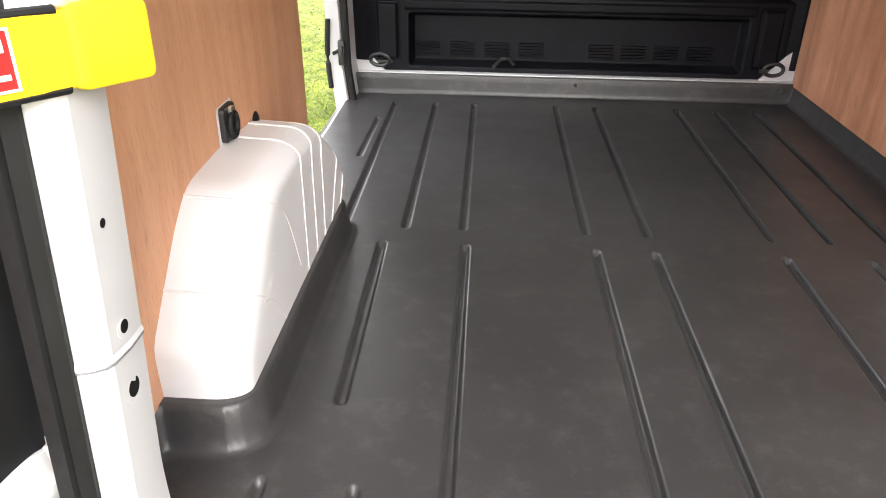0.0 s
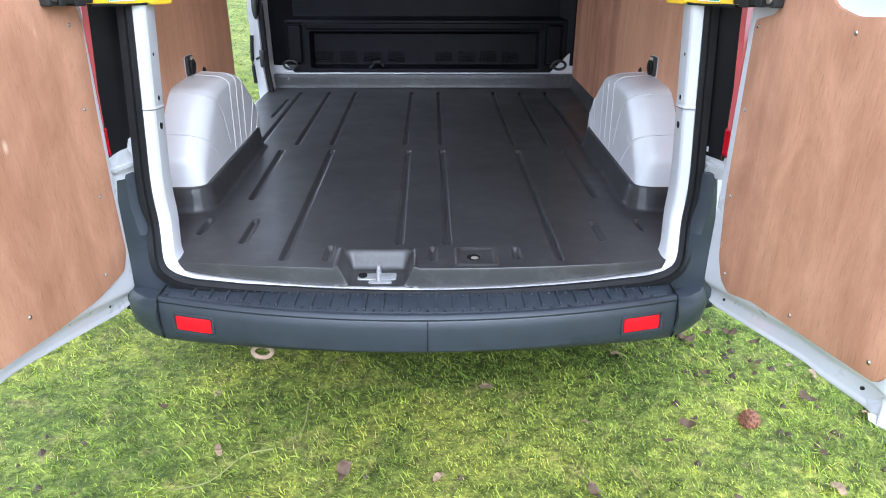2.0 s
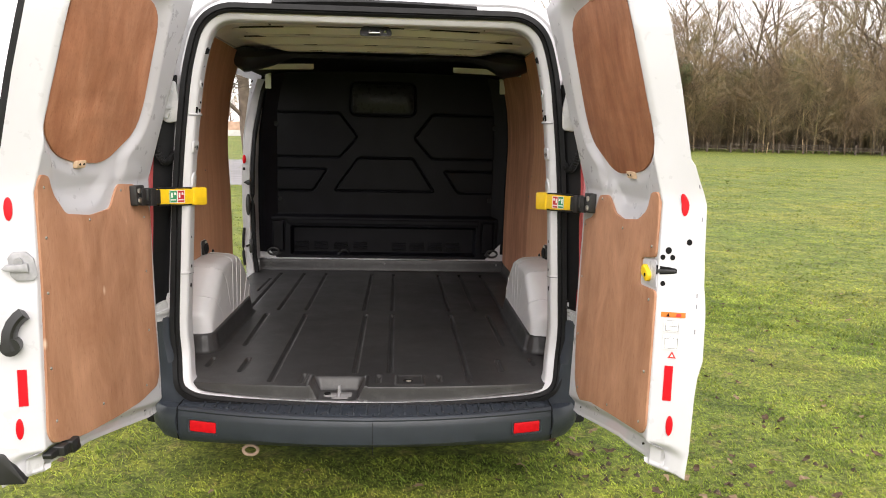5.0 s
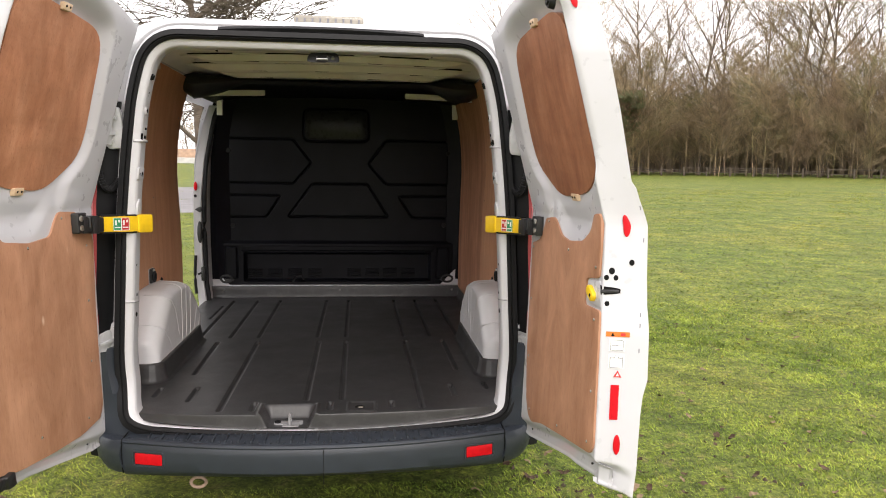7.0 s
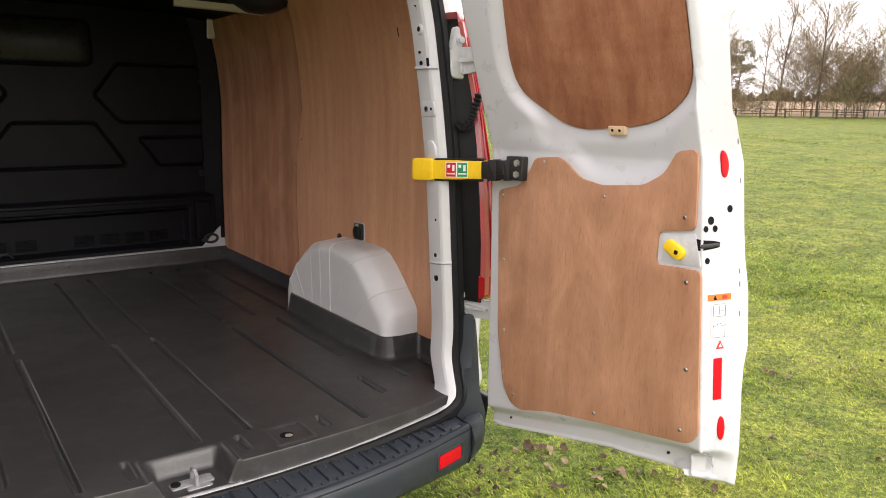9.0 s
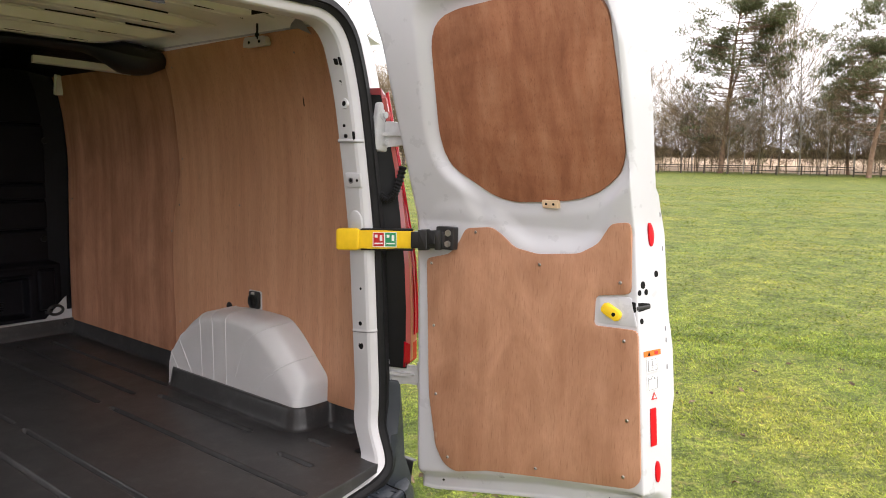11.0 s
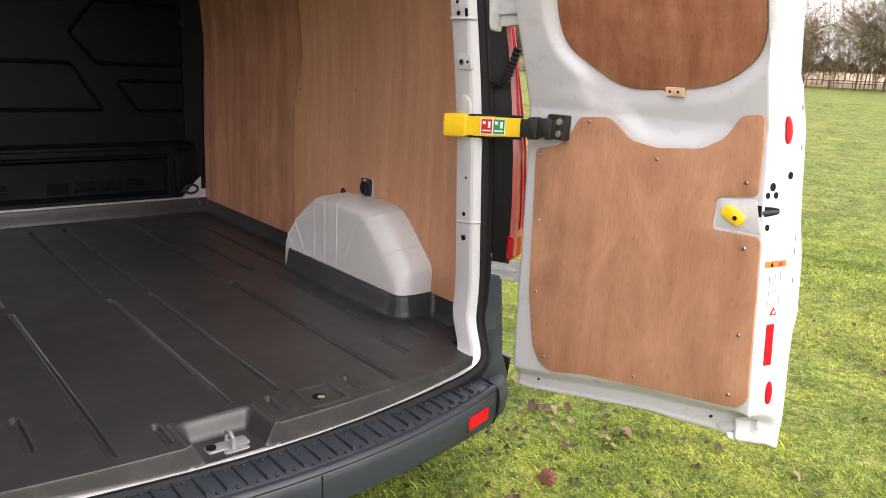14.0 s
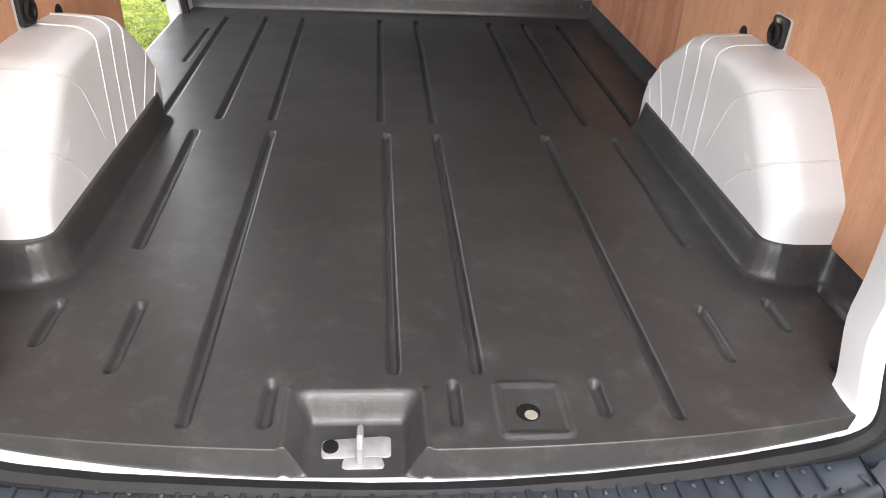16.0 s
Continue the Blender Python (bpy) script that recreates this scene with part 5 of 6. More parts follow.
# ---- yellow door check straps ----
for s in (-1, 1):
    A, B = (Vector((-.646, .047, 1.178)) if s < 0 else Vector((.665, .068, 1.181))), Vector((s * .787, -.272, 1.196))
    D = (B - A).normalized()
    Nf = Vector((D.y, -D.x, 0)).normalized() * (1 if s < 0 else -1)
    if Nf.y > 0:
        Nf = -Nf

    def strap(u, v, w, A=A, D=D, Nf=Nf):
        return A + D * u + Vector((0, 0, v)) + Nf * w

    b = bmesh.new()
    plate(b, rounded([(-.004, -.031), (.13, -.029), (.255, -.027), (.255, .027), (.13, .029), (-.004, .031)], [.012, .03, .004, .004, .03, .012]), -.007, .006, strap, .05, .004)
    plate(b, rounded([(-.010, -.034), (.062, -.034), (.070, -.03), (.070, .03), (.062, .034), (-.010, .034)], .010), -.011, .010, strap, 0, .005)
    st = solid("door_strap", b, YELLOW, "yellow webbing door check strap with red and green labels", "door strap", "door check straps")
    b = bmesh.new()
    plate(b, rounded([(.245, -.026), (.375, -.024), (.375, .024), (.245, .026)], .006), -.012, .010, strap, 0, .003)
    plate(b, rounded([(.270, -.031), (.300, -.031), (.300, .031), (.270, .031)], .004), -.014, .015, strap, 0, .003)
    plate(b, rounded([(.325, -.029), (.345, -.029), (.345, .029), (.325, .029)], .004), -.014, .017, strap, 0, .003)
    part("strap_buckle", b, BLACK, st, "black buckle")
    for u0, u1, mt in ((.118, .158, REDL), (.158, .198, GREENL)):
        b = bmesh.new()
        plate(b, rect(u0, u1, -.023, .023), .003, .0075, strap)
        lb = part("strap_label", b, mt, st)
        b = bmesh.new()
        for q in (rect(u0, u1, -.023, -.021), rect(u0, u1, .021, .023), rect(u0, u0 + .002, -.021, .021), rect(u1 - .002, u1, -.021, .021), rect(u0 + .007, u0 + .016, .006, .015), rect(u0 + .024, u0 + .032, -.004, .014), rect(u0 + .006, u1 - .006, -.014, -.010)):
            plate(b, q, .0075, .0084, strap)
        part("label_print", b, WHITEL, lb)
    for e in (-1, 1):
        b = bmesh.new()
        sweep(b, [strap(u, e * .030, .002) for u in np.linspace(.075, .25, 8)], circle(.0045, 8))
        part("strap_edge", b, RUBBER, st)


# ---- field ----
def ground_z(x, y):
    r = math.hypot(x, y)
    a = math.atan2(x, y)
    k = .010 + .0035 * float(step(a, -.05, .25)) - .004 * float(step(a, .75, 1.1))
    west = 1 - float(step(a, -.17, -.08))
    k -= .006 * west
    return k * max(0, r - 6) ** 1.0 * (1 if r < 90 else 90 / r) + 1.15 * west * float(step(r, 40, 62)) + .012 * math.sin(x * 1.7) * math.sin(y * 1.3 + 1)


rs = np.concatenate([np.linspace(0, 6, 25), np.linspace(6.6, 20, 20), np.geomspace(22, 1500, 30)])
an = np.linspace(0, 2 * math.pi, 97)
P = np.zeros((len(rs), len(an), 3))
for i, r in enumerate(rs):
    for j, a in enumerate(an):
        x, y = r * math.sin(a), r * math.cos(a)
        P[i, j] = (x, y, ground_z(x, y))


def grass_material(name, blades=False, even=False):
    m, n, l, p = material(name)
    v = coords(n, l)
    a = noise_tex(n, l, v, .42, 5, .6)
    b = noise_tex(n, l, v, 3.6, 6, .68)
    d = noise_tex(n, l, v, 9.5, 5, .7, .4)
    c = noise_tex(n, l, v, 60, 5, .8)
    e = noise_tex(n, l, v, 21, 5, .75)
    col = ramp(n, l, a, [(.3, (.092, .127, .023)), (.5, (.113, .139, .026)), (.7, (.143, .152, .030))] if not blades else [(.3, (.168, .220, .044)), (.5, (.205, .240, .050)), (.7, (.248, .256, .056))])
    col = mixc(n, l, .55, col, ramp(n, l, b, [(.38, (.42, .52, .44)), (.5, (1, 1, 1)), (.62, (1.6, 1.48, 1.4))]), "MULTIPLY")
    mid = noise_tex(n, l, v, 1.5, 5, .66, .3)
    col = mixc(n, l, .62, col, ramp(n, l, mid, [(.36, (.62, .68, .60)), (.5, (1, 1, 1)), (.64, (1.34, 1.28, 1.2))]), "MULTIPLY")
    # mossy, straw-coloured and bare patches
    col = mixc(n, l, ramp(n, l, d, [(.54, (0,) * 3), (.66, (.5,) * 3)]), col, (.20, .165, .07))
    col = mixc(n, l, ramp(n, l, d, [(.33, (.4,) * 3), (.41, (0,) * 3)]), col, (.056, .060, .028))
    if even:
        col = mixc(n, l, 1.0, col, (.72, .70, .68), "MULTIPLY")
    if blades:
        gi = n.new("ShaderNodeNewGeometry")
        col = mixc(n, l, .85 if even else .9, col, ramp(n, l, gi.outputs["Random Per Island"], [(0, (.34, .42, .28)), (.3, (1.0, 1.12, .88)), (.6, (1.6, 1.78, 1.45)), (.85, (2.0, 2.15, 1.9)), (.95, (2.5, 2.3, 2.2)), (1, (1.8, 1.2, 1.3))]), "MULTIPLY")
    else:
        col = mixc(n, l, .8, col, ramp(n, l, c, [(.37, (.32, .35, .30)), (.5, (.95, .95, .9)), (.63, (1.8, 1.75, 1.7))]), "MULTIPLY")
        col = mixc(n, l, .8, col, ramp(n, l, e, [(.39, (.42, .46, .40)), (.5, (1, 1, 1)), (.61, (1.6, 1.52, 1.4))]), "MULTIPLY")
        bump(n, l, p, c, .5, .02)
    l.new(col, p.inputs["Base Color"])
    p.inputs["Roughness"].default_value = .8
    p.inputs["Specular IOR Level"].default_value = .2
    if blades:  # thin blades let light through
        tr, mx = n.new("ShaderNodeBsdfTranslucent"), n.new("ShaderNodeMixShader")
        l.new(col, tr.inputs[0])
        mx.inputs[0].default_value = .5
        l.new(p.outputs[0], mx.inputs[1])
        l.new(tr.outputs[0], mx.inputs[2])
        l.new(mx.outputs[0], n["Material Output"].inputs[0])
    return m


me = grid_mesh("ground", P)
me.materials.append(grass_material("field_grass"))
tagged(new("ground", me), "green grass field, damp and short", "grass", kind="structure")

def grass_mesh(name, V, F, mat):
    me = bpy.data.meshes.new(name)
    me.from_pydata(V.reshape(-1, 3).tolist(), [], F.tolist())
    me.materials.append(mat)
    me.shade_smooth()
    return me


# grass blades round the van
rng = np.random.default_rng(5)
N = 380000
rr, aa = 7.2 * rng.random(N * 2) ** .66, rng.uniform(0, 6.283, N * 2)
bx, by = .5 + rr * np.sin(aa), -.5 + rr * np.cos(aa)
keep = rng.random(N * 2) < (1 - step(rr, 4.0, 7.2)) * (.15 + .85 * step(by, -4.0, -1.8)) * (.3 + .7 * step(bx, -4, -1.8))
keep &= ~((np.abs(bx) < .8) & (by > .3))
bx, by = bx[keep][:N], by[keep][:N]
k = len(bx)
ang, hgt = rng.uniform(0, 6.283, k), rng.uniform(.006, .0165, k) * (.8 + .35 * (np.sin(bx * 3.1) * np.sin(by * 2.7) > 0)) * (1 + .9 * (rng.random(k) > .97))
lean, wid = rng.uniform(.5, 1.7, k) * hgt, rng.uniform(.0009, .0020, k) * (1 + .3 * np.hypot(bx, by + .5))
dx, dy = np.cos(ang), np.sin(ang)
lx, ly = np.cos(ang + 1.4), np.sin(ang + 1.4)
bz = np.array([ground_z(a, b) for a, b in zip(bx, by)]) - .003
V4 = np.zeros((k, 4, 3))
V4[:, 0] = np.stack([bx - dx * wid, by - dy * wid, bz], -1)
V4[:, 1] = np.stack([bx + dx * wid, by + dy * wid, bz], -1)
V4[:, 2] = np.stack([bx + dx * wid * .8 + lx * lean * .4, by + dy * wid * .8 + ly * lean * .4, bz + hgt * .6], -1)
V4[:, 3] = np.stack([bx + lx * lean, by + ly * lean, bz + hgt], -1)
i0 = np.arange(k) * 4
F = np.concatenate([np.stack([i0, i0 + 1, i0 + 2], -1), np.stack([i0, i0 + 2, i0 + 3], -1)])
me = grass_mesh("grass_blades", V4, F, grass_material("grass_blade", True))
tagged(new("grass_blades", me), "short green grass blades round the van", "grass", kind="stuff")

# coarser tufts farther out
k = 170000
rr, aa = 5.5 + 34 * rng.random(k) ** 1.5, rng.uniform(-.35, 1.75, k)
bx, by = rr * np.sin(aa), rr * np.cos(aa) - 2.0
keep = ~((np.abs(bx) < 1.0) & (by > -.4) & (by < 4.7))
bx, by, rr = bx[keep], by[keep], rr[keep]
k = len(bx)
ang, hgt = rng.uniform(0, 6.283, k), rng.uniform(.010, .030, k)
wid = rng.uniform(.003, .006, k) * (.5 + .14 * rr)
dx, dy = np.cos(ang), np.sin(ang)
bz = np.array([ground_z(a, b) for a, b in zip(bx, by)]) - .004
V3 = np.stack([np.stack([bx - dx * wid, by - dy * wid, bz], -1), np.stack([bx + dx * wid, by + dy * wid, bz], -1), np.stack([bx + rng.normal(0, .03, k), by + rng.normal(0, .03, k), bz + hgt], -1)], 1)
me = grass_mesh("grass_tufts", V3, np.arange(k * 3).reshape(-1, 3), grass_material("grass_tuft", True, True))
tagged(new("grass_tufts", me), "tufts of short grass across the field", "grass", kind="stuff")

# fallen leaves
LEAF = plain("dead_leaf", (.090, .060, .040), .8, vary=.5, scale=30, spec=.12)
LEAF2 = plain("pale_leaf", (.23, .165, .105), .8, vary=.35, scale=30, spec=.12)


def leaf_mesh(mat, seed):
    r = random.Random(seed)
    b = bmesh.new()
    pol = []
    for i in range(14):
        a = i / 14 * 6.283
        rad = .030 * (1 + .14 * math.cos(a * 3 + seed)) * (.78 + r.random() * .35)
        pol.append((rad * math.cos(a) * 1.3, rad * math.sin(a) * .7))
    plate(b, pol, 0, .0008, lambda u, v, w: (u, v, w + .012 + 9 * u * u * (1 if seed % 2 else -.6) + 8 * v * v + .004 * math.sin(u * 160)), .018)
    me = bpy.data.meshes.new("fallen_leaf")
    b.to_mesh(me)
    b.free()
    me.materials.append(mat)
    return me


LM = [leaf_mesh(LEAF, 1), leaf_mesh(LEAF2, 2), leaf_mesh(LEAF, 3), leaf_mesh(LEAF2, 4), leaf_mesh(LEAF, 5)]
r = random.Random(11)
spots = [(1.144, .234), (.651, .16), (.44, -.49), (-1.14, -.36), (2.09, .70), (2.34, .66), (3.1, 1.0), (1.0, .3), (1.25, .05), (1.3, .2), (1.1, .1), (.2, -.02), (-.2, -.4), (.3, -.6), (1.5, -.2), (1.8, -.3)]
for i in range(330):
    x, y = spots[i] if i < len(spots) else (r.uniform(-1.9, 5), r.uniform(-1.2, 4.2)) if 70 < i < 270 else (r.uniform(1.5, 9), r.uniform(-1, 8)) if i >= 270 else (r.gauss(1.25, .45), r.gauss(-.05, .38))
    if i >= len(spots) and abs(x) < .8 and y > .3:
        x += 1.8
    ob = new("fallen_leaf", LM[i % 5])
    z = ground_z(x, y) + .010
    sc = r.uniform(.40, .85) if i < 70 else r.uniform(.35, .75)
    ob.matrix_world = pose(x, y, z, r.uniform(-25, 25), r.uniform(-25, 25), r.uniform(0, 360)) @ Matrix.Scale(sc, 4)
    tagged(ob, ("dead brown leaf lying in the grass", "pale curled dead leaf lying in the grass")[i % 2], "leaf", "fallen leaves")
# pine cone
b = bmesh.new()
ball(b, (0, 0, .03), .030, 1, 1, 1.1, 12, 10)
for i in range(70):
    z = i / 70
    a = i * 2.4
    rr = .034 * math.sin(math.pi * (.12 + .8 * z))
    c = Vector((rr * math.cos(a), rr * math.sin(a), z * .062))
    bmesh.ops.create_cone(b, segments=4, radius1=.009, radius2=.002, depth=.012, cap_ends=True, matrix=Matrix.Translation(c) @ Vector((math.cos(a), math.sin(a), .5)).to_track_quat("Z", "Y").to_matrix().to_4x4())
cone = solid("pine_cone", b, plain("pine_cone_brown", (.17, .070, .036), .7, vary=.4, scale=80), "brown open pine cone lying in the grass", "pine cone")
cone.scale = (.85, .85, .85)
cone.location = (.935, -.187, .012)
cone.rotation_euler = (1.2, .4, .8)
# fallen twigs
TWIGM = plain("green_twig", (.17, .17, .05), .8, vary=.5, scale=40)
for x, y, a, ln in ((.66, .17, 80, .16), (-.33, -.15, 75, .30), (.45, -.47, 95, .14), (-.50, -.40, 35, .26)):
    b = bmesh.new()
    sweep(b, [(t * ln, .02 * math.sin(t * 5), .022 + .006 * math.sin(t * 9)) for t in np.linspace(-.5, .5, 9)], circle(.0024, 6))
    tw = solid("twig", b, TWIGM, "thin fallen twig in the grass", "twig", "twigs")
    tw.matrix_world = pose(x, y, 0, 0, 0, a)


# clods of soil kicked up among the grass
rc = random.Random(23)
vs, fs = [], []
for cx, cy, n, sp in ((1.05, .12, 34, .16), (1.45, -.25, 20, .14), (-1.15, -.40, 22, .14), (.10, -.52, 10, .2), (2.3, .5, 30, .4), (-.7, -.9, 14, .35), (3.2, 1.4, 26, .6), (.9, -.75, 14, .4)):
    for _ in range(n):
        x, y, rad = cx + rc.gauss(0, sp), cy + rc.gauss(0, sp), rc.uniform(.005, .017)
        if abs(x) < .8 and y > -.1:
            continue
        i0, z = len(vs), ground_z(x, y) + rad * .4
        for dx, dy, dz in ((0, 0, 1), (1, 0, 0), (.3, .95, 0), (-.8, .6, 0), (-.8, -.6, 0), (.3, -.95, 0)):
            k = rad * rc.uniform(.6, 1.3)
            vs.append((x + dx * k, y + dy * k, z + dz * k * .7 - (0 if dz else rad * .5)))
        fs += [(i0, i0 + 1 + j, i0 + 1 + (j + 1) % 5) for j in range(5)]
me = bpy.data.meshes.new("soil_clods")
me.from_pydata(vs, [], fs)
me.materials.append(plain("damp_soil", (.060, .042, .028), .9, vary=.4, scale=30, grain=.5))
tagged(new("soil_clods", me), "dark damp clods of soil among the grass", "soil", kind="stuff")


# ---- trees ----
BARK = plain("bark", (.13, .10, .075), .85, vary=.35, scale=4, grain=.6, gscale=25)
TWIG, n_, l_, p_ = material("bare_twigs")
g_ = n_.new("ShaderNodeNewGeometry")
l_.new(mixc(n_, l_, 1.0, ramp(n_, l_, noise_tex(n_, l_, coords(n_, l_), .35, 4), [(.3, (.20, .135, .085)), (.5, (.235, .175, .105)), (.7, (.20, .185, .085))]), ramp(n_, l_, g_.outputs["Random Per Island"], [(0, (.35, .35, .35)), (.6, (.95, .95, .95)), (1, (1.7, 1.65, 1.55))]), "MULTIPLY"), p_.inputs["Base Color"])
p_.inputs["Roughness"].default_value = .85
NEEDLE = plain("pine_needles", (.125, .135, .070), .8, vary=.45, scale=1.2)
nn, nl = NEEDLE.node_tree.nodes, NEEDLE.node_tree.links
n_tr, n_mx = nn.new("ShaderNodeBsdfTranslucent"), nn.new("ShaderNodeMixShader")
n_tr.inputs[0].default_value, n_mx.inputs[0].default_value = (.16, .17, .075, 1), .45
nl.new(nn["Principled BSDF"].outputs[0], n_mx.inputs[1])
nl.new(n_tr.outputs[0], n_mx.inputs[2])
nl.new(n_mx.outputs[0], nn["Material Output"].inputs[0])
PINEBARK = plain("pine_bark", (.20, .125, .080), .85, vary=.35, scale=3, grain=.6, gscale=25)


def tree_points(seed, h, spread, levels, trunk, start=.3, kids=(7, 6, 5, 4), droop=0.0):
    """Segments (a, b, ra, rb) of a branching tree."""
    rd = random.Random(seed)
    out = []

    def grow(p, d, ln, r, lv):
        n = 5 if lv == 0 else 1 if lv == levels - 1 else 3
        pts = [p]
        for i in range(n):
            d = (d + Vector((rd.uniform(-1, 1), rd.uniform(-1, 1), rd.uniform(-.5, .8) - droop * lv * .3)) * (.07 if lv == 0 else .2)).normalized()
            q = pts[-1] + d * ln / n
            out.append((pts[-1], q, r * (1 - .75 * i / n), r * (1 - .75 * (i + 1) / n)))
            pts.append(q)
        if lv + 1 < levels:
            for i in range(kids[lv]):
                t = start + (1 - start) * (i + rd.random()) / kids[lv] if lv == 0 else .25 + .75 * (i + rd.random()) / kids[lv]
                k = min(n - 1, int(t * n))
                q = pts[k].lerp(pts[k + 1], t * n - k)
                a = rd.uniform(0, 6.283)
                side = Vector((math.cos(a), math.sin(a), 0))
                nd = (d * rd.uniform(.35, .9) + side * spread * rd.uniform(.7, 1.2)).normalized()
                grow(q, nd, ln * rd.uniform(.42, .62) * (1.1 - .45 * t if lv == 0 else 1), r * rd.uniform(.28, .42), lv + 1)
    grow(Vector((0, 0, 0)), Vector((0, 0, 1)), h, trunk, 0)
    return out


def tubes(segs, sides=4, rmin=.006, flat=.011):
    vs, fs = [], []
    for a, b2, ra, rb in segs:
        d = (b2 - a).normalized()
        s = d.cross(Vector((.3, .9, .2))).normalized()
        w = s.cross(d)
        i = len(vs)
        ns = sides if ra > .04 else 3 if ra > flat else 2
        for c, rad in ((a, max(ra, rmin)), (b2, max(rb, rmin))):
            for k2 in range(ns):
                g = 6.283 * k2 / ns
                vs.append(tuple(c + (s * math.cos(g) + w * math.sin(g)) * rad))
        for k2 in range(ns if ns > 2 else 1):
            k3 = (k2 + 1) % ns
            fs.append((i + k2, i + k3, i + ns + k3, i + ns + k2))
    return vs, fs


def mesh_of(name, vs, fs, mat):
    me = bpy.data.meshes.new(name)
    me.from_pydata(vs, [], fs)
    me.materials.append(mat)
    me.shade_smooth()
    return me


def bare_mesh(seed, h, spread, levels=4, trunk=.16, rmin=.012, kids=(9, 6, 5, 4), start=.25, droop=0., twig=None):
    sg = tree_points(seed, h, spread, levels, trunk, start, kids, droop)
    big = [s for s in sg if s[2] > trunk * .2]
    small = [s for s in sg if s[2] <= trunk * .2]
    return mesh_of("trunk", *tubes(big, 7, rmin), BARK), mesh_of("crown", *tubes(small, 3, rmin), twig or TWIG)


def put_tree(name, label, meshes, x, y, sc=1.0, rot=0.0, group=""):
    t = thing(name, label, "tree", (0, 0, 0), group)
    t.matrix_world = pose(x, y, ground_z(x, y) - .05, 0, 0, rot) @ Matrix.Scale(sc, 4)
    for m in meshes:
        o = new(m.name.split(".")[0], m)
        o.parent = t
    return t


def polar(az, r):
    return r * math.sin(radians(az)), r * math.cos(radians(az))


BARE = [bare_mesh(s, 13, .44, 4, .16, .011, (14, 9, 6), .30) for s in (1, 2, 3, 4)]
SHRUB = [bare_mesh(s, 5.6, .52, 4, .045, .0085, (15, 8, 5), .02) for s in (21, 22, 23)]
TALL = [bare_mesh(s, 10.5, .46, 4, .07, .010, (20, 9, 5), .04) for s in (41, 42, 43)]
rt = random.Random(4)
for i in range(26):  # bare trees in the wood's edge
    az = 13 + i * 2.0 + rt.uniform(-1.2, 1.2)
    x, y = polar(az, 74 + rt.uniform(0, 16))
    put_tree("bare_tree", "tall leafless tree at the edge of the wood", BARE[i % 4], x, y, rt.uniform(.85, 1.3) * (1.12 if az < 45 else .62), rt.uniform(0, 360), "bare trees")
vs, fs = [], []
for i in range(490):  # thicket, lower where the field opens out
    tall = i % 5 in (0, 2)
    tall = tall and i < 365
    az = (10 + i * .128 if tall else 9 + i * .214) + rt.uniform(-.3, .3) if i < 365 else rt.uniform(50, 92)
    x, y = polar(az, (71.5 if tall or az > 60 else 69.6) + 13 * rt.random() ** 1.3)
    m = pose(x, y, ground_z(x, y) - .1, 0, 0, rt.uniform(0, 360)) @ Matrix.Scale(rt.uniform(.6, .98) * (1 if az < 44 else .80) if tall else rt.uniform(.42, 1.2) * (1.05 if az < 43 else .42 if az < 60 else .95), 4)
    for me in (TALL if tall else SHRUB)[i % 3]:
        o = len(vs)
        co = np.zeros(len(me.vertices) * 3)
        me.vertices.foreach_get("co", co)
        M = np.array(m)
        vs += (co.reshape(-1, 3) @ M[:3, :3].T + M[:3, 3]).tolist()
        fs += [tuple(o + q for q in pl.vertices) for pl in me.polygons]
tagged(new("thicket", mesh_of("thicket", vs, fs, TWIG)), "dense leafless brown thicket along the field", "woodland", kind="stuff")


def bank(name, label, az0, az1, dist, tall, mat, seed, rag=1.0, lean=0.0, low=None):
    """A far, ragged bank of undergrowth."""
    rw = random.Random(seed)
    rows = []
    n = int((az1 - az0) / .12)
    for i in range(n):
        az = az0 + i * .12
        x, y = polar(az, dist + rw.uniform(-1.2, 1.2) * rag)
        z0 = ground_z(x, y)
        rows.append([(x * (1 + lean * t / dist) + rag * rw.uniform(-.3, .3), y * (1 + lean * t / dist) + rag * rw.uniform(-.3, .3), z0 + t * (tall if low is None else tall + (low - tall) * float(step(az, 42, 54))) * (1 + rag * (rw.uniform(-.16, .16) + .14 * math.sin(i * .21) + .08 * math.sin(i * .9)))) for t in (-.2, .2, .4, .6, .8, 1)])
    me = grid_mesh(name, np.array(rows))
    me.materials.append(mat)
    tagged(new(name, me), label, "woodland", kind="structure")


bank("far_wood", "brown leafless undergrowth deep in the wood", 5, 100, 93, 8.6, plain("far_undergrowth", (.135, .105, .072), .9, vary=.5, scale=.6, grain=.8, gscale=1.5), 8, 1.0, 0.0, 2.4)
bank("reed_bank", "low tan reeds beyond the fence", 44, 100, 78, 1.5, plain("dry_reeds", (.46, .34, .23), .9, vary=.25, scale=.8), 9, .12, 14)


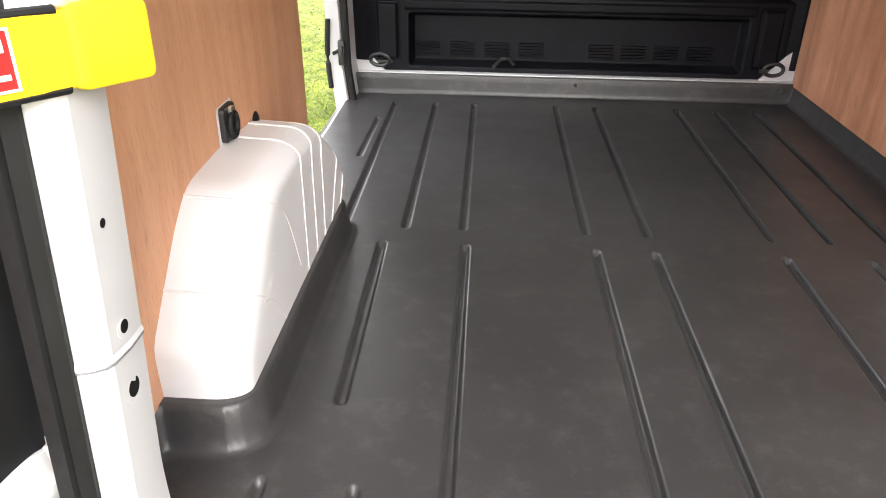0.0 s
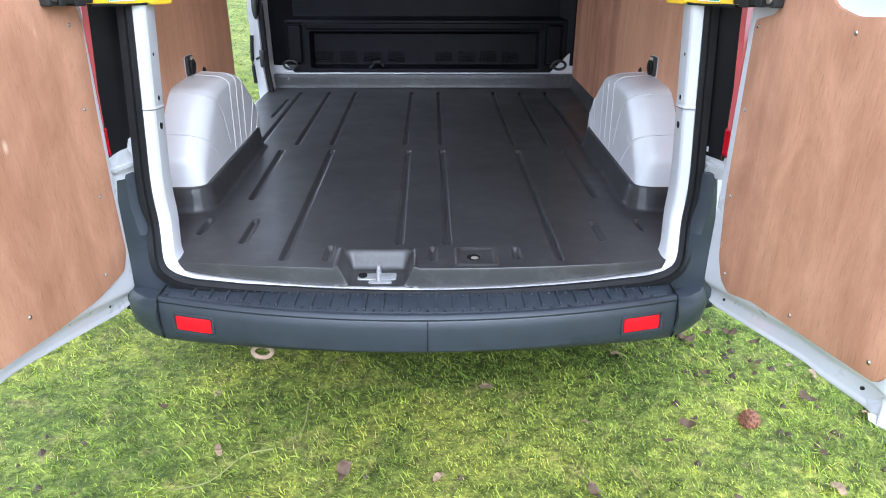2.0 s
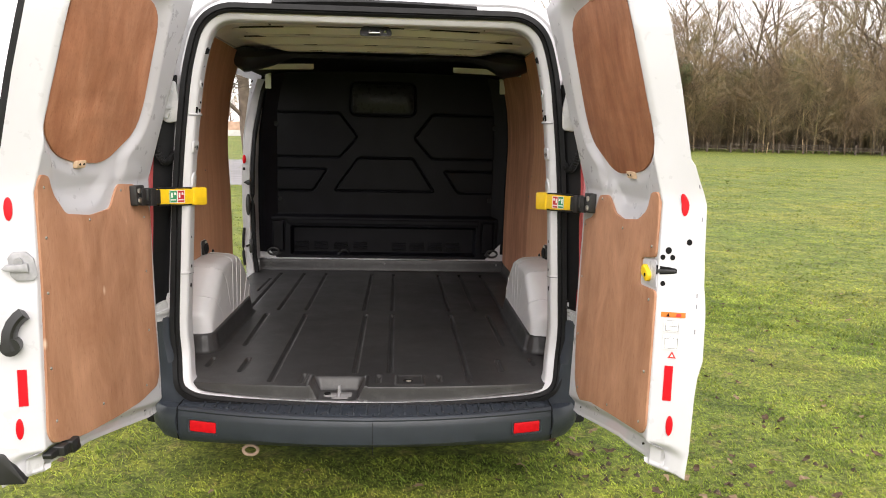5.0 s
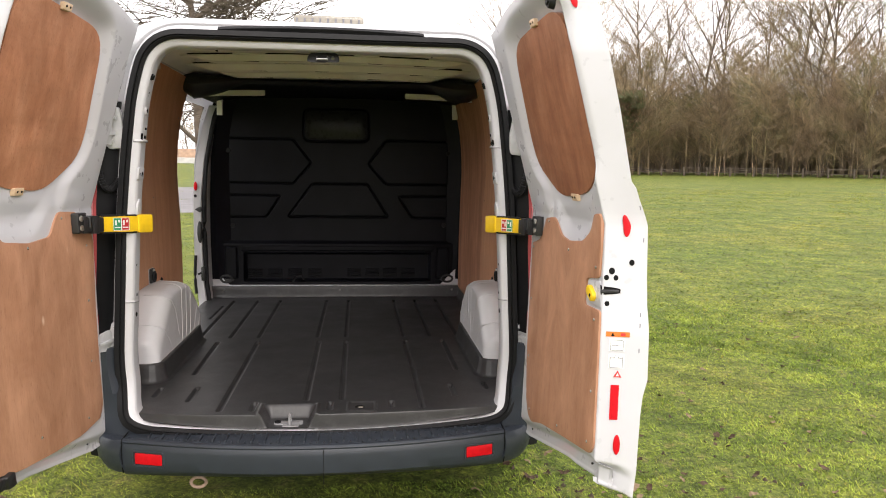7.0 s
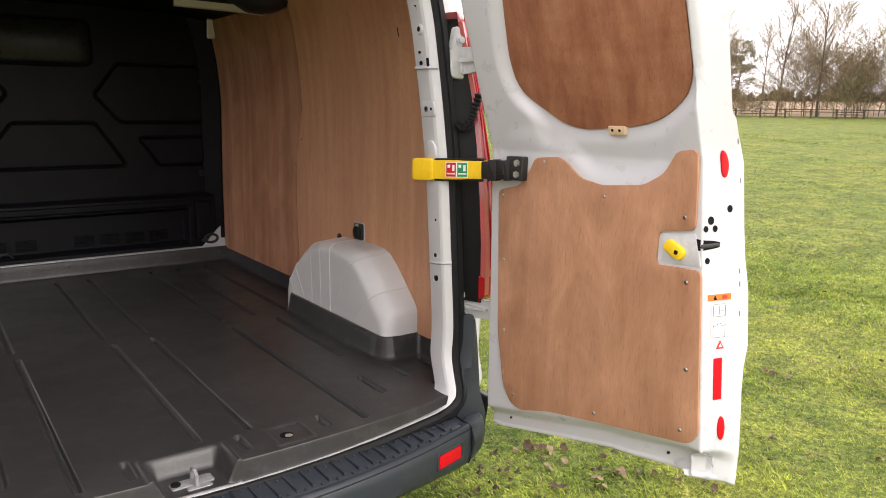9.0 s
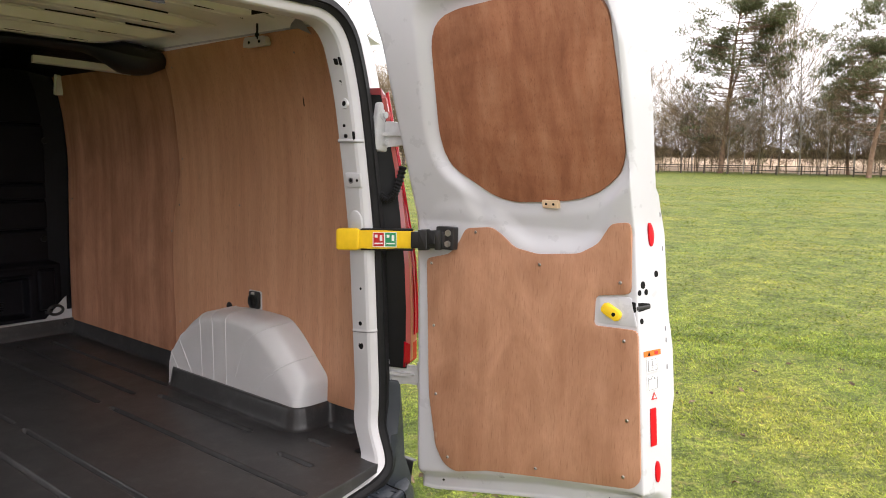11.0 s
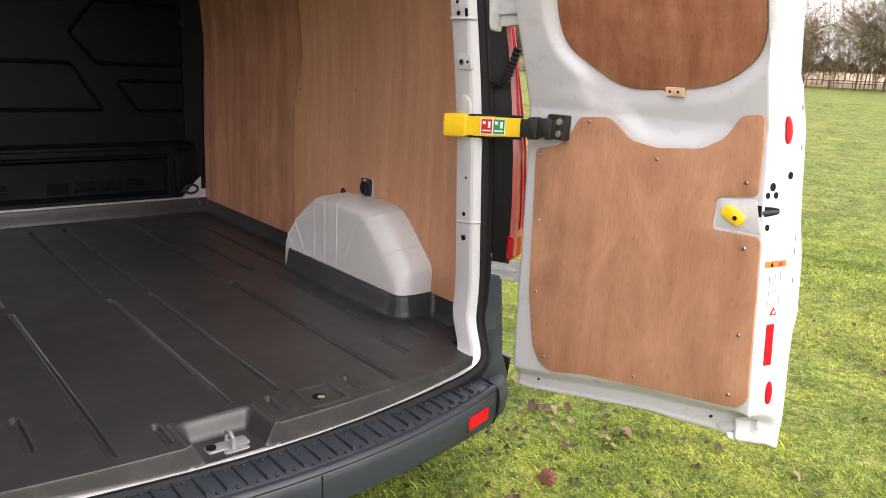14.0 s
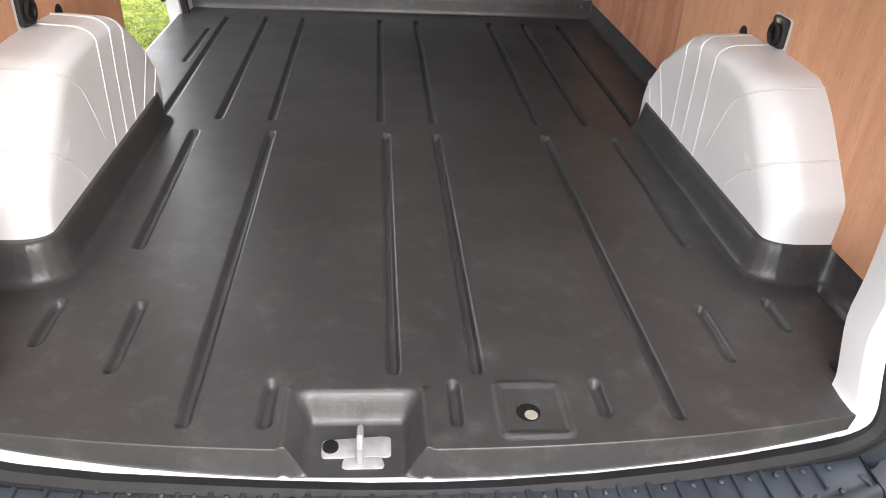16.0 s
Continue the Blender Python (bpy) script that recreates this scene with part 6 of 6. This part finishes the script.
def pine_mesh(seed, h):
    """A scots pine: a bare, forking trunk with open boughs, bare twigs below and flat needle clumps at the bough ends."""
    rd = random.Random(seed)
    sg, vs, fs = [], [], []

    def stem(p, d, ln, r, n=9):
        pts = [p]
        for k in range(n):
            d = (d + Vector((rd.uniform(-1, 1), rd.uniform(-1, 1), .3)) * .09).normalized()
            pts.append(pts[-1] + d * ln / n)
            sg.append((pts[-2], pts[-1], r * (1 - .85 * k / n), r * (1 - .85 * (k + 1) / n)))
        return pts

    def clump(c0, wide):
        for _ in range(int(58 * wide)):
            c = c0 + Vector((rd.gauss(0, .46 * wide), rd.gauss(0, .46 * wide), rd.gauss(.05, .17)))
            d = Vector((rd.uniform(-1, 1), rd.uniform(-1, 1), rd.uniform(-.1, 1.0))).normalized()
            w = d.cross(Vector((0, 0, 1.01))).normalized() * rd.uniform(.04, .085)
            i = len(vs)
            vs.extend([tuple(c - w), tuple(c + w), tuple(c + d * rd.uniform(.2, .38))])
            fs.append((i, i + 1, i + 2))

    def bough(base, a, ln, rise, green):
        bend = Vector((math.cos(a + rd.uniform(-.3, .3)), math.sin(a + rd.uniform(-.3, .3)), rise))
        mid = base + Vector((math.cos(a), math.sin(a), rise * .3)) * ln * .5
        tip = mid + bend * ln * .5
        sg.append((base, mid, .055, .035))
        sg.append((mid, tip, .035, .012))
        for q in range(9):
            t = rd.uniform(.3, 1.0)
            c = base.lerp(mid, t * 2) if t < .5 else mid.lerp(tip, t * 2 - 1)
            g = a + rd.uniform(-1.3, 1.3)
            e = c + Vector((math.cos(g), math.sin(g), rd.uniform(-.2, .8))) * rd.uniform(.4, 1.1) * (.5 + ln * .16)
            sg.append((c, e, .016, .007))
            for _ in range(2):
                sg.append((e.lerp(c, rd.uniform(0, .6)), e + Vector((rd.gauss(0, .3), rd.gauss(0, .3), rd.gauss(.15, .25))), .008, .006))
            if rd.random() < green and t > .5:
                clump(e, rd.uniform(.55, 1.0))
        if rd.random() < green:
            clump(tip, rd.uniform(.8, 1.2))

    main = stem(Vector((0, 0, 0)), Vector((0, 0, 1)), h * .93, .27, 12)
    fork = stem(main[5], Vector((rd.uniform(-.5, .5), rd.uniform(-.5, .5), 1)).normalized(), h * .48, .13)
    for pts, f0 in ((main, .20), (fork, .2)):
        n = len(pts) - 1
        for w in range(34 if pts is main else 16):
            f = f0 + (1 - f0) * (w + rd.random()) / (34 if pts is main else 16)
            k = min(n - 1, int(f * n))
            base = pts[k].lerp(pts[k + 1], f * n - k)
            hz = base.z / h
            ln = 4.6 * math.sqrt(max(.05, 1 - ((hz - .55) / .50) ** 2)) * rd.uniform(.45, 1.1)
            for _ in range(2):
                bough(base, rd.uniform(0, 6.283), ln, rd.uniform(.0, .55) if hz < .8 else rd.uniform(.3, .9), .12 if hz < .32 else .38 if hz < .55 else .8)
    return mesh_of("trunk", *tubes(sg, 6, .013), PINEBARK), mesh_of("crown", vs, fs, NEEDLE)


PINE = [pine_mesh(s, 17) for s in (31, 32)]
for k, (az, r_, sc, rot) in enumerate(((71.4, 72, .96, 20), (81.0, 66, .80, 140), (84, 70, .8, 60), (57, 95, .5, 200), (19.5, 69, .46, 90), (79.6, 75, .55, 250))):
    put_tree("pine_tree", "scots pine with dark green crown and bare lower trunk", PINE[k % 2], *polar(az, r_), sc, rot, "pines")
# pale birches and small bare trees beside the pines
BIRCHM = plain("birch_bark", (.27, .24, .20), .8, vary=.3, scale=3)
bir = bare_mesh(51, 12, .40, 4, .11, .013, (16, 9, 5), .22)
bir[0].materials[0] = BIRCHM
for az, r_, sc in ((73.9, 73, .95), (75.2, 76, 1.0), (76.6, 72, .85), (66.5, 80, .72), (67.8, 84, .66), (65.2, 86, .6), (69.4, 74, .62), (78.4, 70, .5), (71.9, 70.5, .55), (63, 84, .7), (61.5, 88, .6), (73, 70, .5), (80, 72, .7), (68.6, 77, .8), (74.6, 82, .8)):
    put_tree("birch_tree", "slender leafless birch beside the pines", bir, *polar(az, r_), sc, az * 40, "birches")
DARKTWIG = plain("dark_twigs", (.10, .08, .06), .85, vary=.3, scale=2)
# large bare tree beyond the side door, leaning, with a wide crown
big = put_tree("bare_tree", "large spreading leafless tree beside the lane", bare_mesh(77, 8.4, 1.0, 5, .30, .010, (16, 9, 7, 5), .2, .1, DARKTWIG), -5.7, 26.5)
big.matrix_world = pose(-5.7, 26.5, ground_z(-5.7, 26.5) - .05, 0, -11, 40)
for az, r_, sc in ((-16, 72, .55), (-13, 75, .5), (-10.5, 74, .6), (-8, 78, .5), (-19, 74, .6)):
    put_tree("bare_tree", "leafless tree behind the lane", BARE[int(r_) % 4], *polar(az, r_), sc, az * 30)
for k, (az, r_, sc) in enumerate(((-15, 69, .55), (-13.6, 70, .6), (-12.4, 69, .5), (-11, 70, .62), (-9.8, 71, .5), (-17, 70, .6), (-8.4, 70, .6))):
    put_tree("bare_bush", "leafless bush behind the garden wall", SHRUB[k % 3], *polar(az, r_), sc, az * 50, "bushes")

# lane and low walls behind the van
LANE = plain("lane_asphalt", (.19, .18, .185), .85, vary=.2, scale=2, grain=.4, gscale=60)
P = np.array([[(x, y + d + .12 * x, ground_z(x, y + d) + .014) for d in (-10, -5, 0, 5, 10)] for x, y in [(-40 + i * 2.6, 28.5) for i in range(15)]])
me = grid_mesh("lane", P)
me.materials.append(LANE)
tagged(new("lane", me), "grey asphalt lane across the grass", "lane", kind="structure")
GREYW = plain("pale_grey_boards", (.45, .44, .43), .8, vary=.15, scale=2)
WALLB = plain("far_brick", (.42, .28, .20), .85, vary=.25, scale=3)
b = bmesh.new()
box(b, -34, -7, 66, 66.5, .8, 2.65, .02)
solid("garden_wall", b, WALLB, "low brick garden wall beyond the lane", "wall", kind="structure")
b = bmesh.new()
box(b, -32, -6, 62, 62.2, .8, 1.85, .02)
solid("low_fence", b, GREYW, "low pale fence beyond the lane", "fence")

# post and rail fence along the wood
FENCE = plain("weathered_fence_wood", (.085, .066, .05), .85, vary=.3, scale=3)
fence = thing("rail_fence", "weathered wooden post and rail fence at the field's edge", "fence", (0, 0, 0))
posts = [polar(12 + i * 1.62, 69.5 + .6 * math.sin(i * .7)) for i in range(46)]
b = bmesh.new()
box(b, -.06, .06, -.06, .06, -.1, .80, .01, 1)
post_ob = part("post", b, FENCE, fence)
pm = post_ob.data
post_ob.matrix_world = pose(*posts[0], ground_z(*posts[0]))
for x, y in posts[1:]:
    o = new("post", pm)
    o.parent = fence
    o.matrix_world = pose(x, y, ground_z(x, y))
for (x0, y0), (x1, y1) in zip(posts, posts[1:]):
    for h in (.34, .54, .73):
        if rt.random() < .3:
            continue
        b = bmesh.new()
        cyl(b, (x0, y0, ground_z(x0, y0) + h), (x1, y1, ground_z(x1, y1) + h), .035, 5)
        part("rail", b, FENCE, fence)
